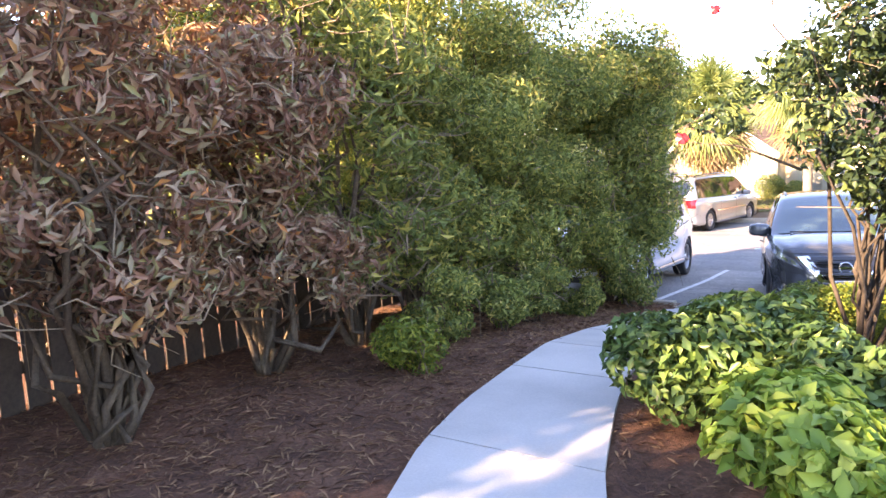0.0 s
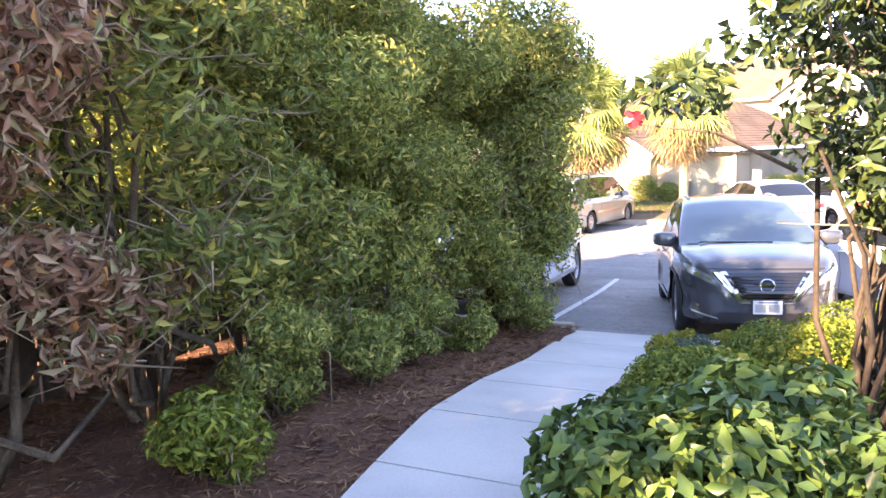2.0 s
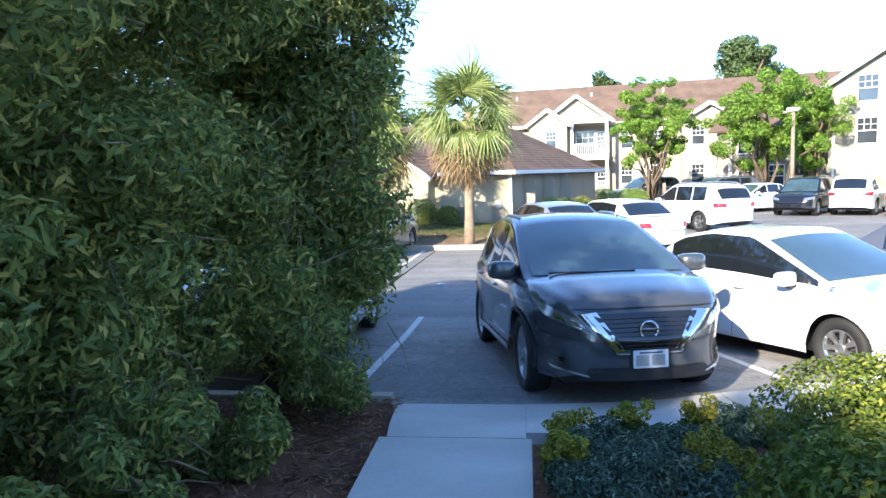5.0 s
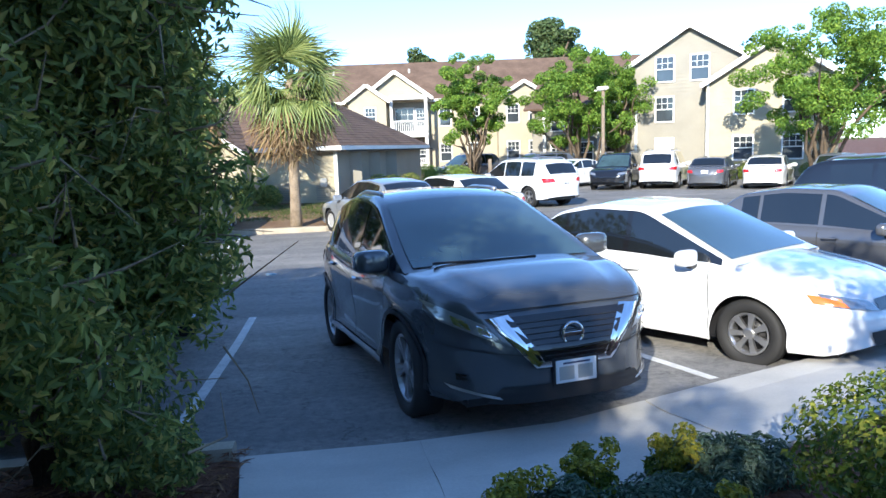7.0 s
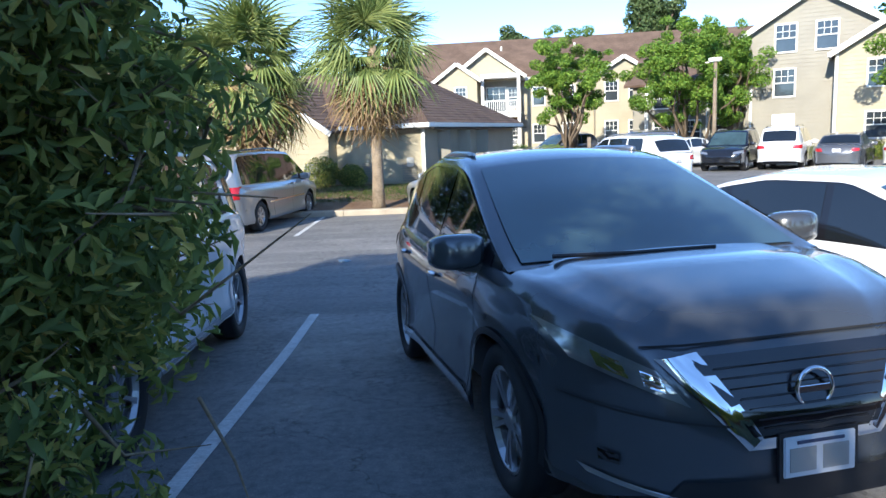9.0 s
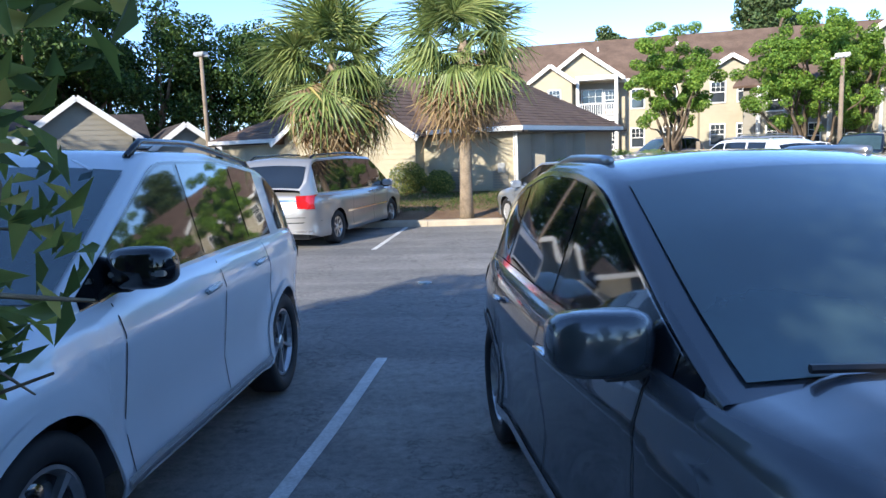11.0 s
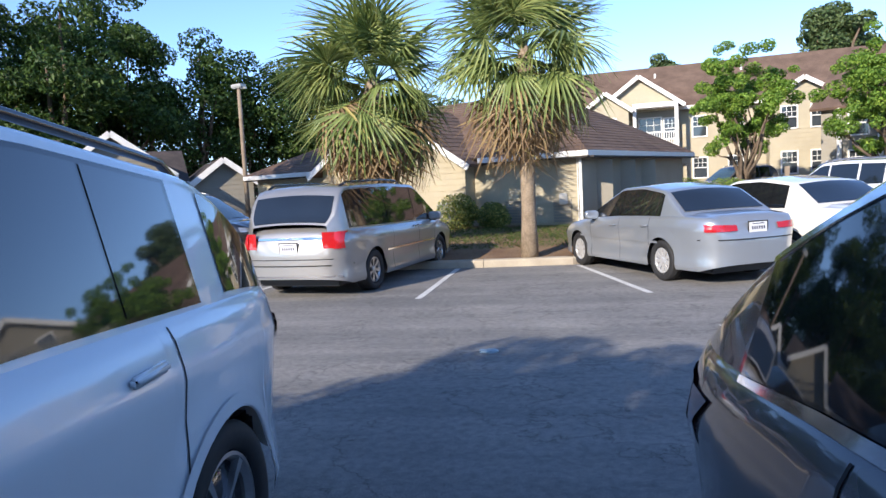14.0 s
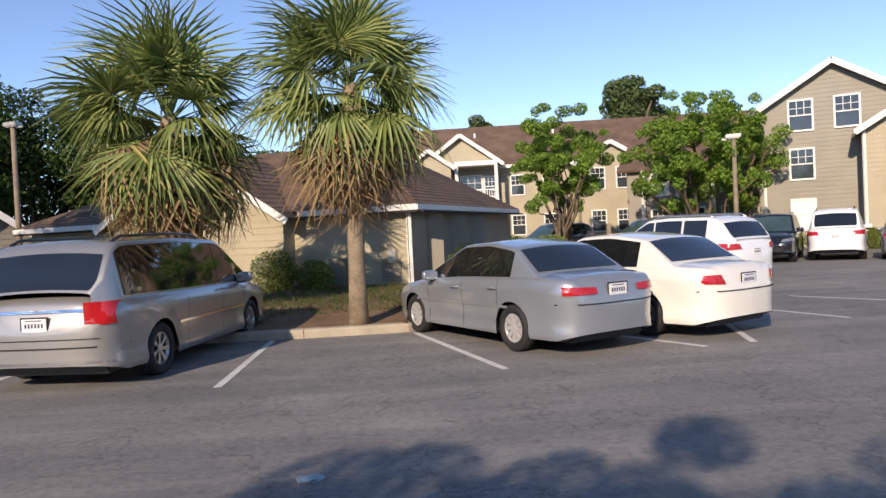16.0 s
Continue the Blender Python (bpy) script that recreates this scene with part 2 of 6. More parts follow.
def blob_points(blobs, n, rng, shell=0.55, up=0.3):
    """Points in a set of ellipsoids, thicker towards their skins, with outward normals."""
    b = np.array(blobs, float)
    vol = b[:, 3] * b[:, 4] * b[:, 5]
    pick = rng.choice(len(b), n, p=vol ** 0.7 / (vol ** 0.7).sum())
    d = rng.normal(size=(n, 3))
    d /= np.linalg.norm(d, axis=1, keepdims=True)
    r = np.where(rng.random(n) < shell, 0.82 + 0.2 * rng.random(n), rng.random(n) ** 0.5)[:, None]
    c = b[pick, :3] + d * r * b[pick, 3:]
    nm = d + rng.normal(size=(n, 3)) * 0.7 + np.array([0, 0, up])
    return c, nm / np.linalg.norm(nm, axis=1, keepdims=True)


def clumps(box, n, r0, r1, rng):
    """Ellipsoids strewn through an ellipsoid box (cx, cy, cz, rx, ry, rz), towards its skin."""
    out = []
    for _ in range(n):
        d = rng.normal(size=3)
        d /= np.linalg.norm(d)
        k = 0.35 + 0.6 * rng.random()
        r = r0 + (r1 - r0) * rng.random()
        out.append((box[0] + d[0] * k * box[3], box[1] + d[1] * k * box[4], box[2] + d[2] * k * box[5], r, r * (0.8 + 0.4 * rng.random()), r * (0.6 + 0.3 * rng.random())))
    return out


# ---- the ground ----
HY = [-80, -10.0, -9.0, -7.9, -6.5, -5.15]
HZ = [0.95, 0.88, 0.80, 0.65, 0.47, 0.33]


def walk_z(y):
    return float(np.interp(y, HY, HZ))


def lot_z(y):
    return float(np.interp(y, [-5.3, -4.0, -1.5, 0, 12, 30, 45, 90], [0.24, 0.17, 0.03, 0, 0, 0.02, 0.2, 0.6]))


def edge_y(x):
    """Where the asphalt meets the walk."""
    return float(np.interp(x, [-60, 1.6, 2.7, 4.1, 5.8, 9, 14, 60], [-5.1, -5.2, -5.08, -4.56, -3.95, -2.9, -1.6, 4]))


def ground_z(x, y):
    e = edge_y(x)
    return lot_z(y) if y > e else walk_z(y if x < 3 else y - e - 5.1)


def sheet(name, xs, ys, zf, material, label, category, kind="structure"):
    verts = [(x, y, zf(x, y)) for y in ys for x in xs]
    w = len(xs)
    faces = [(j * w + i, j * w + i + 1, (j + 1) * w + i + 1, (j + 1) * w + i) for j in range(len(ys) - 1) for i in range(w - 1)]
    return tagged(obj(name, mesh_from(name, verts, faces, True), material), label, category, kind=kind)


def spaced(*runs):
    out = []
    for a, b, n in runs:
        out += list(np.linspace(a, b, n, endpoint=False))
    return out + [runs[-1][1]]


def base_z(x, y):
    e = edge_y(x)
    if 0.6 < x and e - 1.3 < y <= e:
        return lot_z(e) - 0.08
    return lot_z(y) - 0.05 if y > e - 0.02 else walk_z(y if x < 3 else y - e - 5.1) - 0.035 + 0.03 * noise.noise((x * 1.3, y * 1.3, 0))


sheet("ground", spaced((-1500, -60, 6), (-60, -8, 14), (-8, 12, 80), (12, 60, 16), (60, 1500, 6)),
      spaced((-1500, -40, 5), (-40, -18, 8), (-18, -2, 80), (-2, 60, 20), (60, 1500, 6)), base_z, M_MULCH,
      "reddish brown ground of soil and pine straw", "ground")
AX = spaced((-45, -6, 14), (-6, 14, 40), (14, 60, 14))
verts, faces = [], []
AN = 40
for x in AX:
    e = edge_y(x)
    for k in range(AN + 1):
        y = e + (46 - e) * (k / AN) ** 1.7
        verts.append((x, y, lot_z(y)))
for i in range(len(AX) - 1):
    for k in range(AN):
        a = i * (AN + 1) + k
        faces.append((a, a + AN + 1, a + AN + 2, a + 1))
tagged(obj("road", mesh_from("road", verts, faces, True), M_ASPHALT), "worn grey asphalt of the car park", "car park", kind="structure")


def prism_rows(rows, thick, zf):
    """A slab from rows of (xl, xr, y): top by zf, with sides."""
    top = [(x, y, zf(y)) for xl, xr, y in rows for x in (xl, xr)]
    n = len(top)
    verts = top + [(x, y, z - thick) for x, y, z in top]
    faces = []
    for i in range(len(rows) - 1):
        a = 2 * i
        faces += [(a, a + 1, a + 3, a + 2), (a, a + 2, a + 2 + n, a + n), (a + 1, a + 1 + n, a + 3 + n, a + 3)]
    faces += [(0, n, n + 1, 1), (n - 2, n - 1, 2 * n - 1, 2 * n - 2)]
    return verts, faces


# the walk: concrete flags with open joints
def walk_edges(y):
    l = np.interp(y, [-17.0, -15.0, -13.6, -12.4, -11.6, -10.75, -9.8, -7.9, -5.2], [3.4, 2.5, 1.75, 1.23, 1.02, 0.9, 0.8, 0.78, 0.55])
    r = np.interp(y, [-17.0, -15.0, -13.6, -12.2, -11.3, -10.65, -9.8, -7.9, -5.2], [4.75, 3.75, 2.95, 2.32, 2.02, 1.84, 1.76, 1.72, 1.72])
    return float(l), float(r)


pavement = thing("pavement", "pale concrete footpath that bends to the car park", "footpath", kind="structure")
cuts = [-17.0, -15.9, -14.8, -13.6, -12.25, -10.7, -9.85, -8.97, -7.9, -6.6]
for a, b in zip(cuts[:-1], cuts[1:]):
    ys = np.linspace(a + 0.008, b - 0.008, 7)
    v, f = prism_rows([(*walk_edges(y), y) for y in ys], 0.12, walk_z)
    obj("flag", mesh_from("flag", v, f), M_CONCRETE, pavement)
    v, f = prism_rows([(walk_edges(q)[0] + 0.01, walk_edges(q)[1] - 0.01, q) for q in (b - 0.02, b, b + 0.02)], 0.1, lambda q: walk_z(q) - 0.008)
    obj("joint", mesh_from("joint", v, f), M_JOINT, pavement)
# landing: bounded by the asphalt edge and the planting bed
v, f = [], []
LX = list(np.linspace(0.52, 1.68, 6))
for xs_, near in ((LX, lambda x: -6.59 + 0.0 * x), (list(np.linspace(1.682, 3.4, 8)), lambda x: edge_y(x) - 1.25 - 0.1 * (x - 1.7)), (list(np.linspace(3.416, 6.6, 8)), lambda x: edge_y(x) - 1.45),
                  (list(np.linspace(6.62, 11, 8)), lambda x: edge_y(x) - 1.45), (list(np.linspace(11.02, 16, 8)), lambda x: edge_y(x) - 1.45)):
    v, f = [], []
    for x in xs_:
        e, nr = edge_y(x), near(x)
        xa = x if x > 0.6 else x + 0.2
        for k in range(5):
            y = nr + (e + 0.004 - nr) * k / 4
            zt = walk_z(y if x < 3 else y - e - 5.1)
            zt = 0.256 + (zt - 0.256) * min(1.0, max(0.0, (e - y) / 0.9)) if k else zt
            v.append((xa + (x - xa) * k / 4, y, max(zt, lot_z(max(y, e)) + 0.012)))
    n = len(v)
    v += [(p[0], p[1], p[2] - 0.15) for p in v]
    for i in range(len(xs_) - 1):
        for k in range(4):
            a = i * 5 + k
            f.append((a, a + 5, a + 6, a + 1))
        f.append((i * 5, i * 5 + n, i * 5 + 5 + n, i * 5 + 5))
        f.append((i * 5 + 4, i * 5 + 9, i * 5 + 9 + n, i * 5 + 4 + n))
    for i in (0, len(xs_) - 1):
        for k in range(4):
            a = i * 5 + k
            f.append((a, a + 1, a + 1 + n, a + n))
    obj("flag", mesh_from("landing", v, f), M_CONCRETE, pavement)


def kerb(points, name="kerb", w=0.16, h=0.14, base=None):
    """A kerb along points (x, y), with a rounded front edge; each length is a piece of its own."""
    top = thing(name, "worn concrete kerb with a rounded edge", "kerb", kind="structure")
    prof = [(0, -0.15), (0, h - 0.035), (0.012, h - 0.01), (0.04, h), (w, h), (w, -0.15)]
    for (p, q) in zip(points[:-1], points[1:]):
        p, q = Vector((*p, 0)), Vector((*q, 0))
        d = (q - p).normalized()
        nrm = Vector((-d.y, d.x, 0))
        v = []
        for e in (p + d * 0.006, q - d * 0.006):
            z0 = base(e.y) if base else lot_z(e.y)
            v += [(e + nrm * a) + Vector((0, 0, z0 + b)) for a, b in prof]
        k = len(prof)
        f = [(i, i + 1, k + i + 1, k + i) for i in range(k - 1)] + [tuple(range(k))[::-1], tuple(range(k, 2 * k))]
        obj("kerb_stone", mesh_from("kerb_stone", v, f), M_KERB, top)
    return top


kerb([(0.5, -5.12), (-1.5, -5.1), (-4.5, -5.08), (-8, -5.08), (-14, -5.08)], h=0.12)
kerb([(-14, 11.0), (-8, 10.9), (-4.9, 10.75), (-2.9, 10.62), (-1.0, 10.52), (0.75, 10.55), (1.25, 10.9), (1.5, 11.6), (3.0, 14.6), (4.2, 16.6), (6.0, 20.5), (8.5, 26)], h=0.15, w=0.2)


# island beyond the lot: pine straw with thin grass
isl = [(-14, 11.2), (-8, 11.1), (-4.9, 10.95), (-1.0, 10.7), (0.7, 10.73), (1.1, 11.0), (1.32, 11.7), (2.8, 14.7), (4.0, 16.8), (5.8, 20.7), (8.3, 26), (8.3, 44), (-40, 44), (-40, 11.3)]
bm = bmesh.new()
bm.faces.new([bm.verts.new((x, y, 0)) for x, y in isl])
bmesh.ops.triangulate(bm, faces=bm.faces)
bmesh.ops.subdivide_edges(bm, edges=bm.edges, cuts=6, use_grid_fill=True)
for v_ in bm.verts:
    v_.co.z = 0.14 + lot_z(v_.co.y) + 0.14 * min(1, max(0, (v_.co.y - 11.0) / 2.0))
tagged(part("ground_island", bm, rough_two("island_straw", (0.2, 0.11, 0.06), (0.36, 0.24, 0.13), 1.0, 26, 0.95, 1.0, 0.03, 0.5), None, smooth=True),
       "kerbed planting island of pine straw and thin grass", "planting bed", kind="structure")


# painted bay lines
def bay_line(x0, y0, x1, y1, w=0.1):
    p, q = Vector((x0, y0, 0)), Vector((x1, y1, 0))
    d = (q - p)
    nrm = Vector((-d.y, d.x, 0)).normalized() * w / 2
    v, f = [], []
    n = 8
    for i in range(n + 1):
        c = p + d * i / n
        for s in (-1, 1):
            e = c + nrm * s
            v.append((e.x, e.y, lot_z(e.y) + 0.006))
    for i in range(n):
        f.append((2 * i, 2 * i + 1, 2 * i + 3, 2 * i + 2))
    return tagged(obj("bay_line", mesh_from("bay_line", v, f), M_PAINTLINE), "worn white painted parking bay line", "road marking", "parking bay lines", "structure")


for l in ((-0.03, 0.0, -0.02, -4.75), (3.3, -0.3, 4.25, -4.3), (6.3, 1.2, 7.4, -2.6), (9.3, 2.6, 10.6, -1.2), (-2.9, 0.2, -2.7, -4.8),
          (-1.54, 6.84, -1.5, 10.45), (1.78, 6.84, 0.84, 10.4), (4.5, 7.5, 3.4, 9.5), (5.2, 7.6, 5.9, 10.2), (7.6, 9.2, 6.6, 12.2), (-4.9, 6.9, -4.3, 10.6),
          (-6.6, 9.2, -9.6, 8.4), (-6.9, 10.0, -9.9, 9.3), (-6.3, 8.3, -9.3, 7.6), (-7.3, 11.6, -12, 10.8), (-7.8, 13.2, -12.5, 12.4), (8.6, 12.6, 10.0, 10.4), (9.6, 10.4, 11.0, 9.0)):
    bay_line(*l)


# ---- vehicles ----
def lathe(profile, seg=36):
    """Revolve (radius, y) round the y axis."""
    v, f = [], []
    n = len(profile)
    for k in range(seg):
        t = 2 * math.pi * k / seg
        v += [(r * math.cos(t), y, r * math.sin(t)) for r, y in profile]
    for k in range(seg):
        k2 = (k + 1) % seg
        f += [(k * n + i, k * n + i + 1, k2 * n + i + 1, k2 * n + i) for i in range(n - 1)]
    return v, f


WHEELS = {}


def wheel_meshes(r, w, rim_r, style):
    """Tyre and rim, outer face towards +y."""
    key = (r, w, rim_r, style)
    if key in WHEELS:
        return WHEELS[key]
    h = w / 2
    ty = mesh_from("tyre", *lathe([(rim_r, h * 0.7), (rim_r + 0.012, h * 0.92), (r - 0.05, h), (r - 0.018, h * 0.93), (r, h * 0.72), (r - 0.006, h * 0.3), (r, h * 0.25), (r, -h * 0.25),
                                   (r - 0.006, -h * 0.3), (r, -h * 0.72), (r - 0.02, -h * 0.95), (rim_r, -h * 0.8)]), True)
    ty.materials.append(M_RUBBER)
    lists = []
    barrel = lathe([(rim_r - 0.004, h * 0.78), (rim_r - 0.02, h * 0.8), (rim_r - 0.035, h * 0.55), (rim_r - 0.04, -h * 0.6)])
    count, width, m1 = {"five": (5, 0.16, M_ALLOY), "twin": (10, 0.07, M_ALLOY), "cap": (9, 0.12, M_HUBCAP), "ten": (7, 0.11, M_ALLOY), "star": (10, 0.045, M_ALLOY), "dark": (10, 0.06, M_ALLOY)}[style]
    R = rim_r - 0.02
    for k in range(count):
        t = 2 * math.pi * (k - (0.55 if style in ("star", "dark") and k % 2 else 0)) / count
        c, s = math.cos(t), math.sin(t)
        pts = []
        for rr, ww, yy in ((0.03, width * 0.36, h * 0.62), (R * 0.55, width * 0.4, h * 0.7), (R, width * 0.62, h * 0.76)):
            for side in (-1, 1):
                for dy in (0, -0.03):
                    a, b = rr, side * ww / 2 + (rr * 0.12 * (-1 if k % 2 else 1) if style == "star" else 0)
                    pts.append((a * c - b * s, yy + dy, a * s + b * c))
        fs = []
        for i in (0, 4):
            fs += [(i, i + 2, i + 6, i + 4), (i, i + 4, i + 5, i + 1), (i + 2, i + 3, i + 7, i + 6)]
        lists.append((pts, fs))
    lists.append(lathe([(0.0, h * 0.74), (0.04, h * 0.73), (0.055, h * 0.66), (0.06, h * 0.4)], 20))
    v, f = joined([barrel] + lists)
    rim = mesh_from("rim", v, f)
    rim.materials.append(m1)
    if style == "cap":
        disc = mesh_from("hub_disc", *lathe([(0.0, h * 0.6), (R * 0.95, h * 0.62), (R, h * 0.5)]), True)
        disc.materials.append(plain("hub_shadow", (0.3, 0.3, 0.3), 0.5, 0.4))
    elif style in ("star", "dark"):
        disc = mesh_from("wheel_dish", *lathe([(0.0, h * 0.5), (R * 0.45, h * 0.55), (R * 0.96, h * 0.42), (R, h * 0.2)]), True)
        disc.materials.append(M_GLOSSBLACK)
    else:
        disc = mesh_from("brake_disc", *lathe([(0.0, h * 0.1), (R * 0.72, h * 0.12), (R * 0.74, -0.02), (R, -h * 0.5)]), True)
        disc.materials.append(M_BLACK)
    WHEELS[key] = (ty, rim, disc)
    return WHEELS[key]


class Shape:
    """The skin of a car: x forward, y to its left, z up, the origin on the ground at its middle."""

    def __init__(self, s):
        self.L, self.W = s["L"], s["W"]
        self.deck = s["deck"]
        self.cab = s["cab"]
        self.sill = s.get("sill", 0.24)
        self.ax = s["axles"]
        self.R = s["arch"]
        self.hub = s["tyre"]
        self.end = s.get("round", 11.0)
        self.tumble = s.get("tumble", 0.32)
        self.xs_d = np.linspace(-self.L / 2, self.L / 2, 240)
        self.zd = self.soft(np.interp(self.xs_d, [p[0] for p in self.deck], [p[1] for p in self.deck]), 7)
        a, d = self.cab[0][0], self.cab[-1][0]
        self.xa, self.xd = a, d          # rear base, front base
        self.xs_c = np.linspace(a, d, 200)
        self.zc = self.soft(np.interp(self.xs_c, [p[0] for p in self.cab], [p[1] for p in self.cab]), s.get("soft", 11))

    @staticmethod
    def soft(z, k):
        p = np.concatenate([np.full(k, z[0]), z, np.full(k, z[-1])])
        q = np.convolve(p, np.hanning(2 * k + 1) / np.hanning(2 * k + 1).sum(), "same")
        return q[k:-k]

    def dz(self, x):
        return float(np.interp(x, self.xs_d, self.zd))

    def cz(self, x):
        return float(np.interp(x, self.xs_c, self.zc))

    def plan(self, x):
        u = min(1.0, abs(2 * x / self.L))
        return max(0.0, 1 - u ** self.end) ** 0.28 * (1 - 0.05 * u * u)

    @staticmethod
    def side(f):
        return float(np.interp(f, [0, 0.08, 0.2, 0.34, 0.55, 0.74, 0.8, 0.86, 0.94, 1.0], [0.955, 0.985, 0.968, 0.955, 0.978, 0.995, 1.0, 0.984, 0.962, 0.925]))

    def bottom(self, x):
        z = self.sill + 0.1 * max(0, abs(2 * x / self.L) - 0.86) / 0.14
        for a in self.ax:
            d = abs(x - a)
            if d < self.R:
                z = max(z, self.hub + math.sqrt(self.R ** 2 - d * d))
        return z

    def skin(self, x, f):
        b, t = self.bottom(x), self.dz(x)
        z = b + (t - b) * f
        s0 = self.sill
        return self.W / 2 * self.plan(x) * self.side((z - s0) / max(0.05, t - s0)) + self.flare(x, z), z

    def skin_z(self, x, z):
        t = self.dz(x)
        return self.W / 2 * self.plan(x) * self.side((z - self.sill) / max(0.05, t - self.sill)) + self.flare(x, z)

    def flare(self, x, z):
        """The swell of the wings round each wheel."""
        out = 0.0
        for a in self.ax:
            r = math.hypot(x - a, z - self.hub)
            out = max(out, 0.026 * max(0.0, 1 - max(0.0, r - self.R) / 0.16) ** 0.7)
        return out

    def glass(self, x, v):
        zb, zt = self.dz(x) - 0.02, self.cz(x)
        wb = self.W / 2 * self.plan(x) * 0.925
        h = max(0.0, zt - zb)
        wt = wb - self.tumble * h
        return wb + (wt - wb) * v, zb + h * v

    def roof(self, x, h):
        w, z = self.glass(x, 1.0)
        return h * w, z + 0.045 * (1 - h * h) * min(1, max(0, (z - self.dz(x)) / 0.3))

    def nose(self, y, z, front=True):
        """x of the end skin at (y, z)."""
        sgn = 1 if front else -1
        x = self.L / 2
        while x > self.L * 0.2:
            if self.dz(sgn * x) + 0.045 * (1 - (y / self.W * 2) ** 2) >= z and self.skin_z(sgn * x, z) >= abs(y):
                break
            x -= 0.006
        return sgn * x


def grid_faces(n, m, flip=False):
    out = [(i * m + j, i * m + j + 1, (i + 1) * m + j + 1, (i + 1) * m + j) for i in range(n - 1) for j in range(m - 1)]
    return [f[::-1] for f in out] if flip else out


def car(label, s, x, y, heading, style, paint, wheel_style, group="parked cars", near=False, tilt=0.0):
    """A parked car. heading: degrees from +x of its front."""
    S = Shape(s)
    top = thing(s["kind"], label, "car", group, m=pose(x, y, lot_z(y), 0, -tilt, heading))
    L, W = S.L, S.W
    P = PAINT[paint]
    # body
    us = [-1, -0.996, -0.985, -0.965, -0.94, -0.9] + list(np.linspace(-0.86, 0.86, 48)) + [0.9, 0.94, 0.965, 0.985, 0.996, 1]
    st = [u * L / 2 for u in us]
    for a in S.ax:
        st += [a + S.R * math.cos(t) for t in np.linspace(0.001, math.pi - 0.001, 19)] + [a - S.R - 0.004, a + S.R + 0.004]
    st = sorted(set(round(q, 4) for q in st))
    fr = [0, 0.05, 0.1, 0.2, 0.32, 0.44, 0.56, 0.66, 0.74, 0.79, 0.83, 0.88, 0.94, 1.0]
    hs = [0.95, 0.86, 0.74, 0.68, 0.62, 0.45, 0.25, 0.0]
    v = []
    for q in st:
        ring = [S.skin(q, f) for f in fr]
        t = ring[-1][1]
        w = ring[-1][0]
        ring += [(w * h, t + 0.012 + 0.03 * (1 - h * h) + 0.014 * min(1, max(0, (0.74 - h) / 0.1))) for h in hs]
        v += [(q, -a, b) for a, b in ring] + [(q, a, b) for a, b in ring[-2::-1]]
    m = 2 * (len(fr) + len(hs)) - 1
    body = obj("body", mesh_from("body", v, grid_faces(len(st), m, True), True), P, top)
    # floor pan
    bm = box_bm(-L / 2 + 0.25, -W / 2 + 0.26, S.sill - 0.04, L / 2 - 0.25, W / 2 - 0.26, S.sill + 0.3, 0.03)
    for a in S.ax:
        box_bm(a - S.R - 0.02, -W / 2 + 0.24, S.sill, a + S.R + 0.02, W / 2 - 0.24, S.hub + S.R + 0.03, bm=bm)
    part("underbody", bm, M_BLACK, top)
    # cabin
    n = 46
    cx = [S.xa + (S.xd - S.xa) * i / (n - 1) for i in range(n)]
    v = []
    for q in cx:
        ring = [S.glass(q, f) for f in (0, 0.3, 0.6, 0.9)] + [(S.glass(q, 1)[0] * 0.995, S.glass(q, 0.97)[1])] + [S.roof(q, h) for h in (0.97, 0.85, 0.6, 0.3, 0)]
        v += [(q, -a, b) for a, b in ring] + [(q, a, b) for a, b in ring[-2::-1]]
    obj("roof", mesh_from("roof", v, grid_faces(n, 19, True), True), PAINT[s.get("roof", paint)], top)

    def side_strip(name, x0, x1, v0, v1, sgn, material, off=0.006, k=14, parent=top, lab=""):
        vv = []
        for i in range(k):
            q = x0 + (x1 - x0) * i / (k - 1)
            for c in np.linspace(v0, v1, 4):
                a, b = S.glass(q, c)
                vv.append((q, sgn * (a + off), b))
        return obj(name, mesh_from(name, vv, grid_faces(k, 4, sgn < 0), True), material, parent, lab)

    def body_strip(name, pts, sgn, material, off=0.006, lab="", parent=top):
        """pts: rows of (x, z_low, z_high) on the body's side."""
        vv = []
        for q, z0, z1 in pts:
            for c in np.linspace(z0, z1, 13):
                vv.append((q, sgn * (S.skin_z(q, c) + off), c))
        return obj(name, mesh_from(name, vv, grid_faces(len(pts), 13, sgn < 0), True), material, parent, lab)

    def end_patch(name, corners, material, front=True, off=0.018, k=9, lab="", parent=top):
        """corners (y, z): low in, low out, high out, high in; a skin-hugging patch at an end."""
        (a, b), (c, d), (e, f), (g, h) = corners
        vv = []
        for i in range(k):
            t = i / (k - 1)
            for j in range(k):
                r = j / (k - 1)
                yy = (a * (1 - t) + c * t) * (1 - r) + (g * (1 - t) + e * t) * r
                zz = (b * (1 - t) + d * t) * (1 - r) + (h * (1 - t) + f * t) * r
                yy = max(-0.465 * W, min(0.465 * W, yy))
                xx = S.nose(yy, zz, front)
                vv.append((xx + (off if front else -off), yy * (1 + off * 0.4), zz))
        flip = (c > a) != front
        return obj(name, mesh_from(name, vv, grid_faces(k, k, not flip), True), material, parent, lab)

    def mirror_y(c):
        return [(-p[0], p[1]) for p in c]

    # glass
    gl = s["glass"]
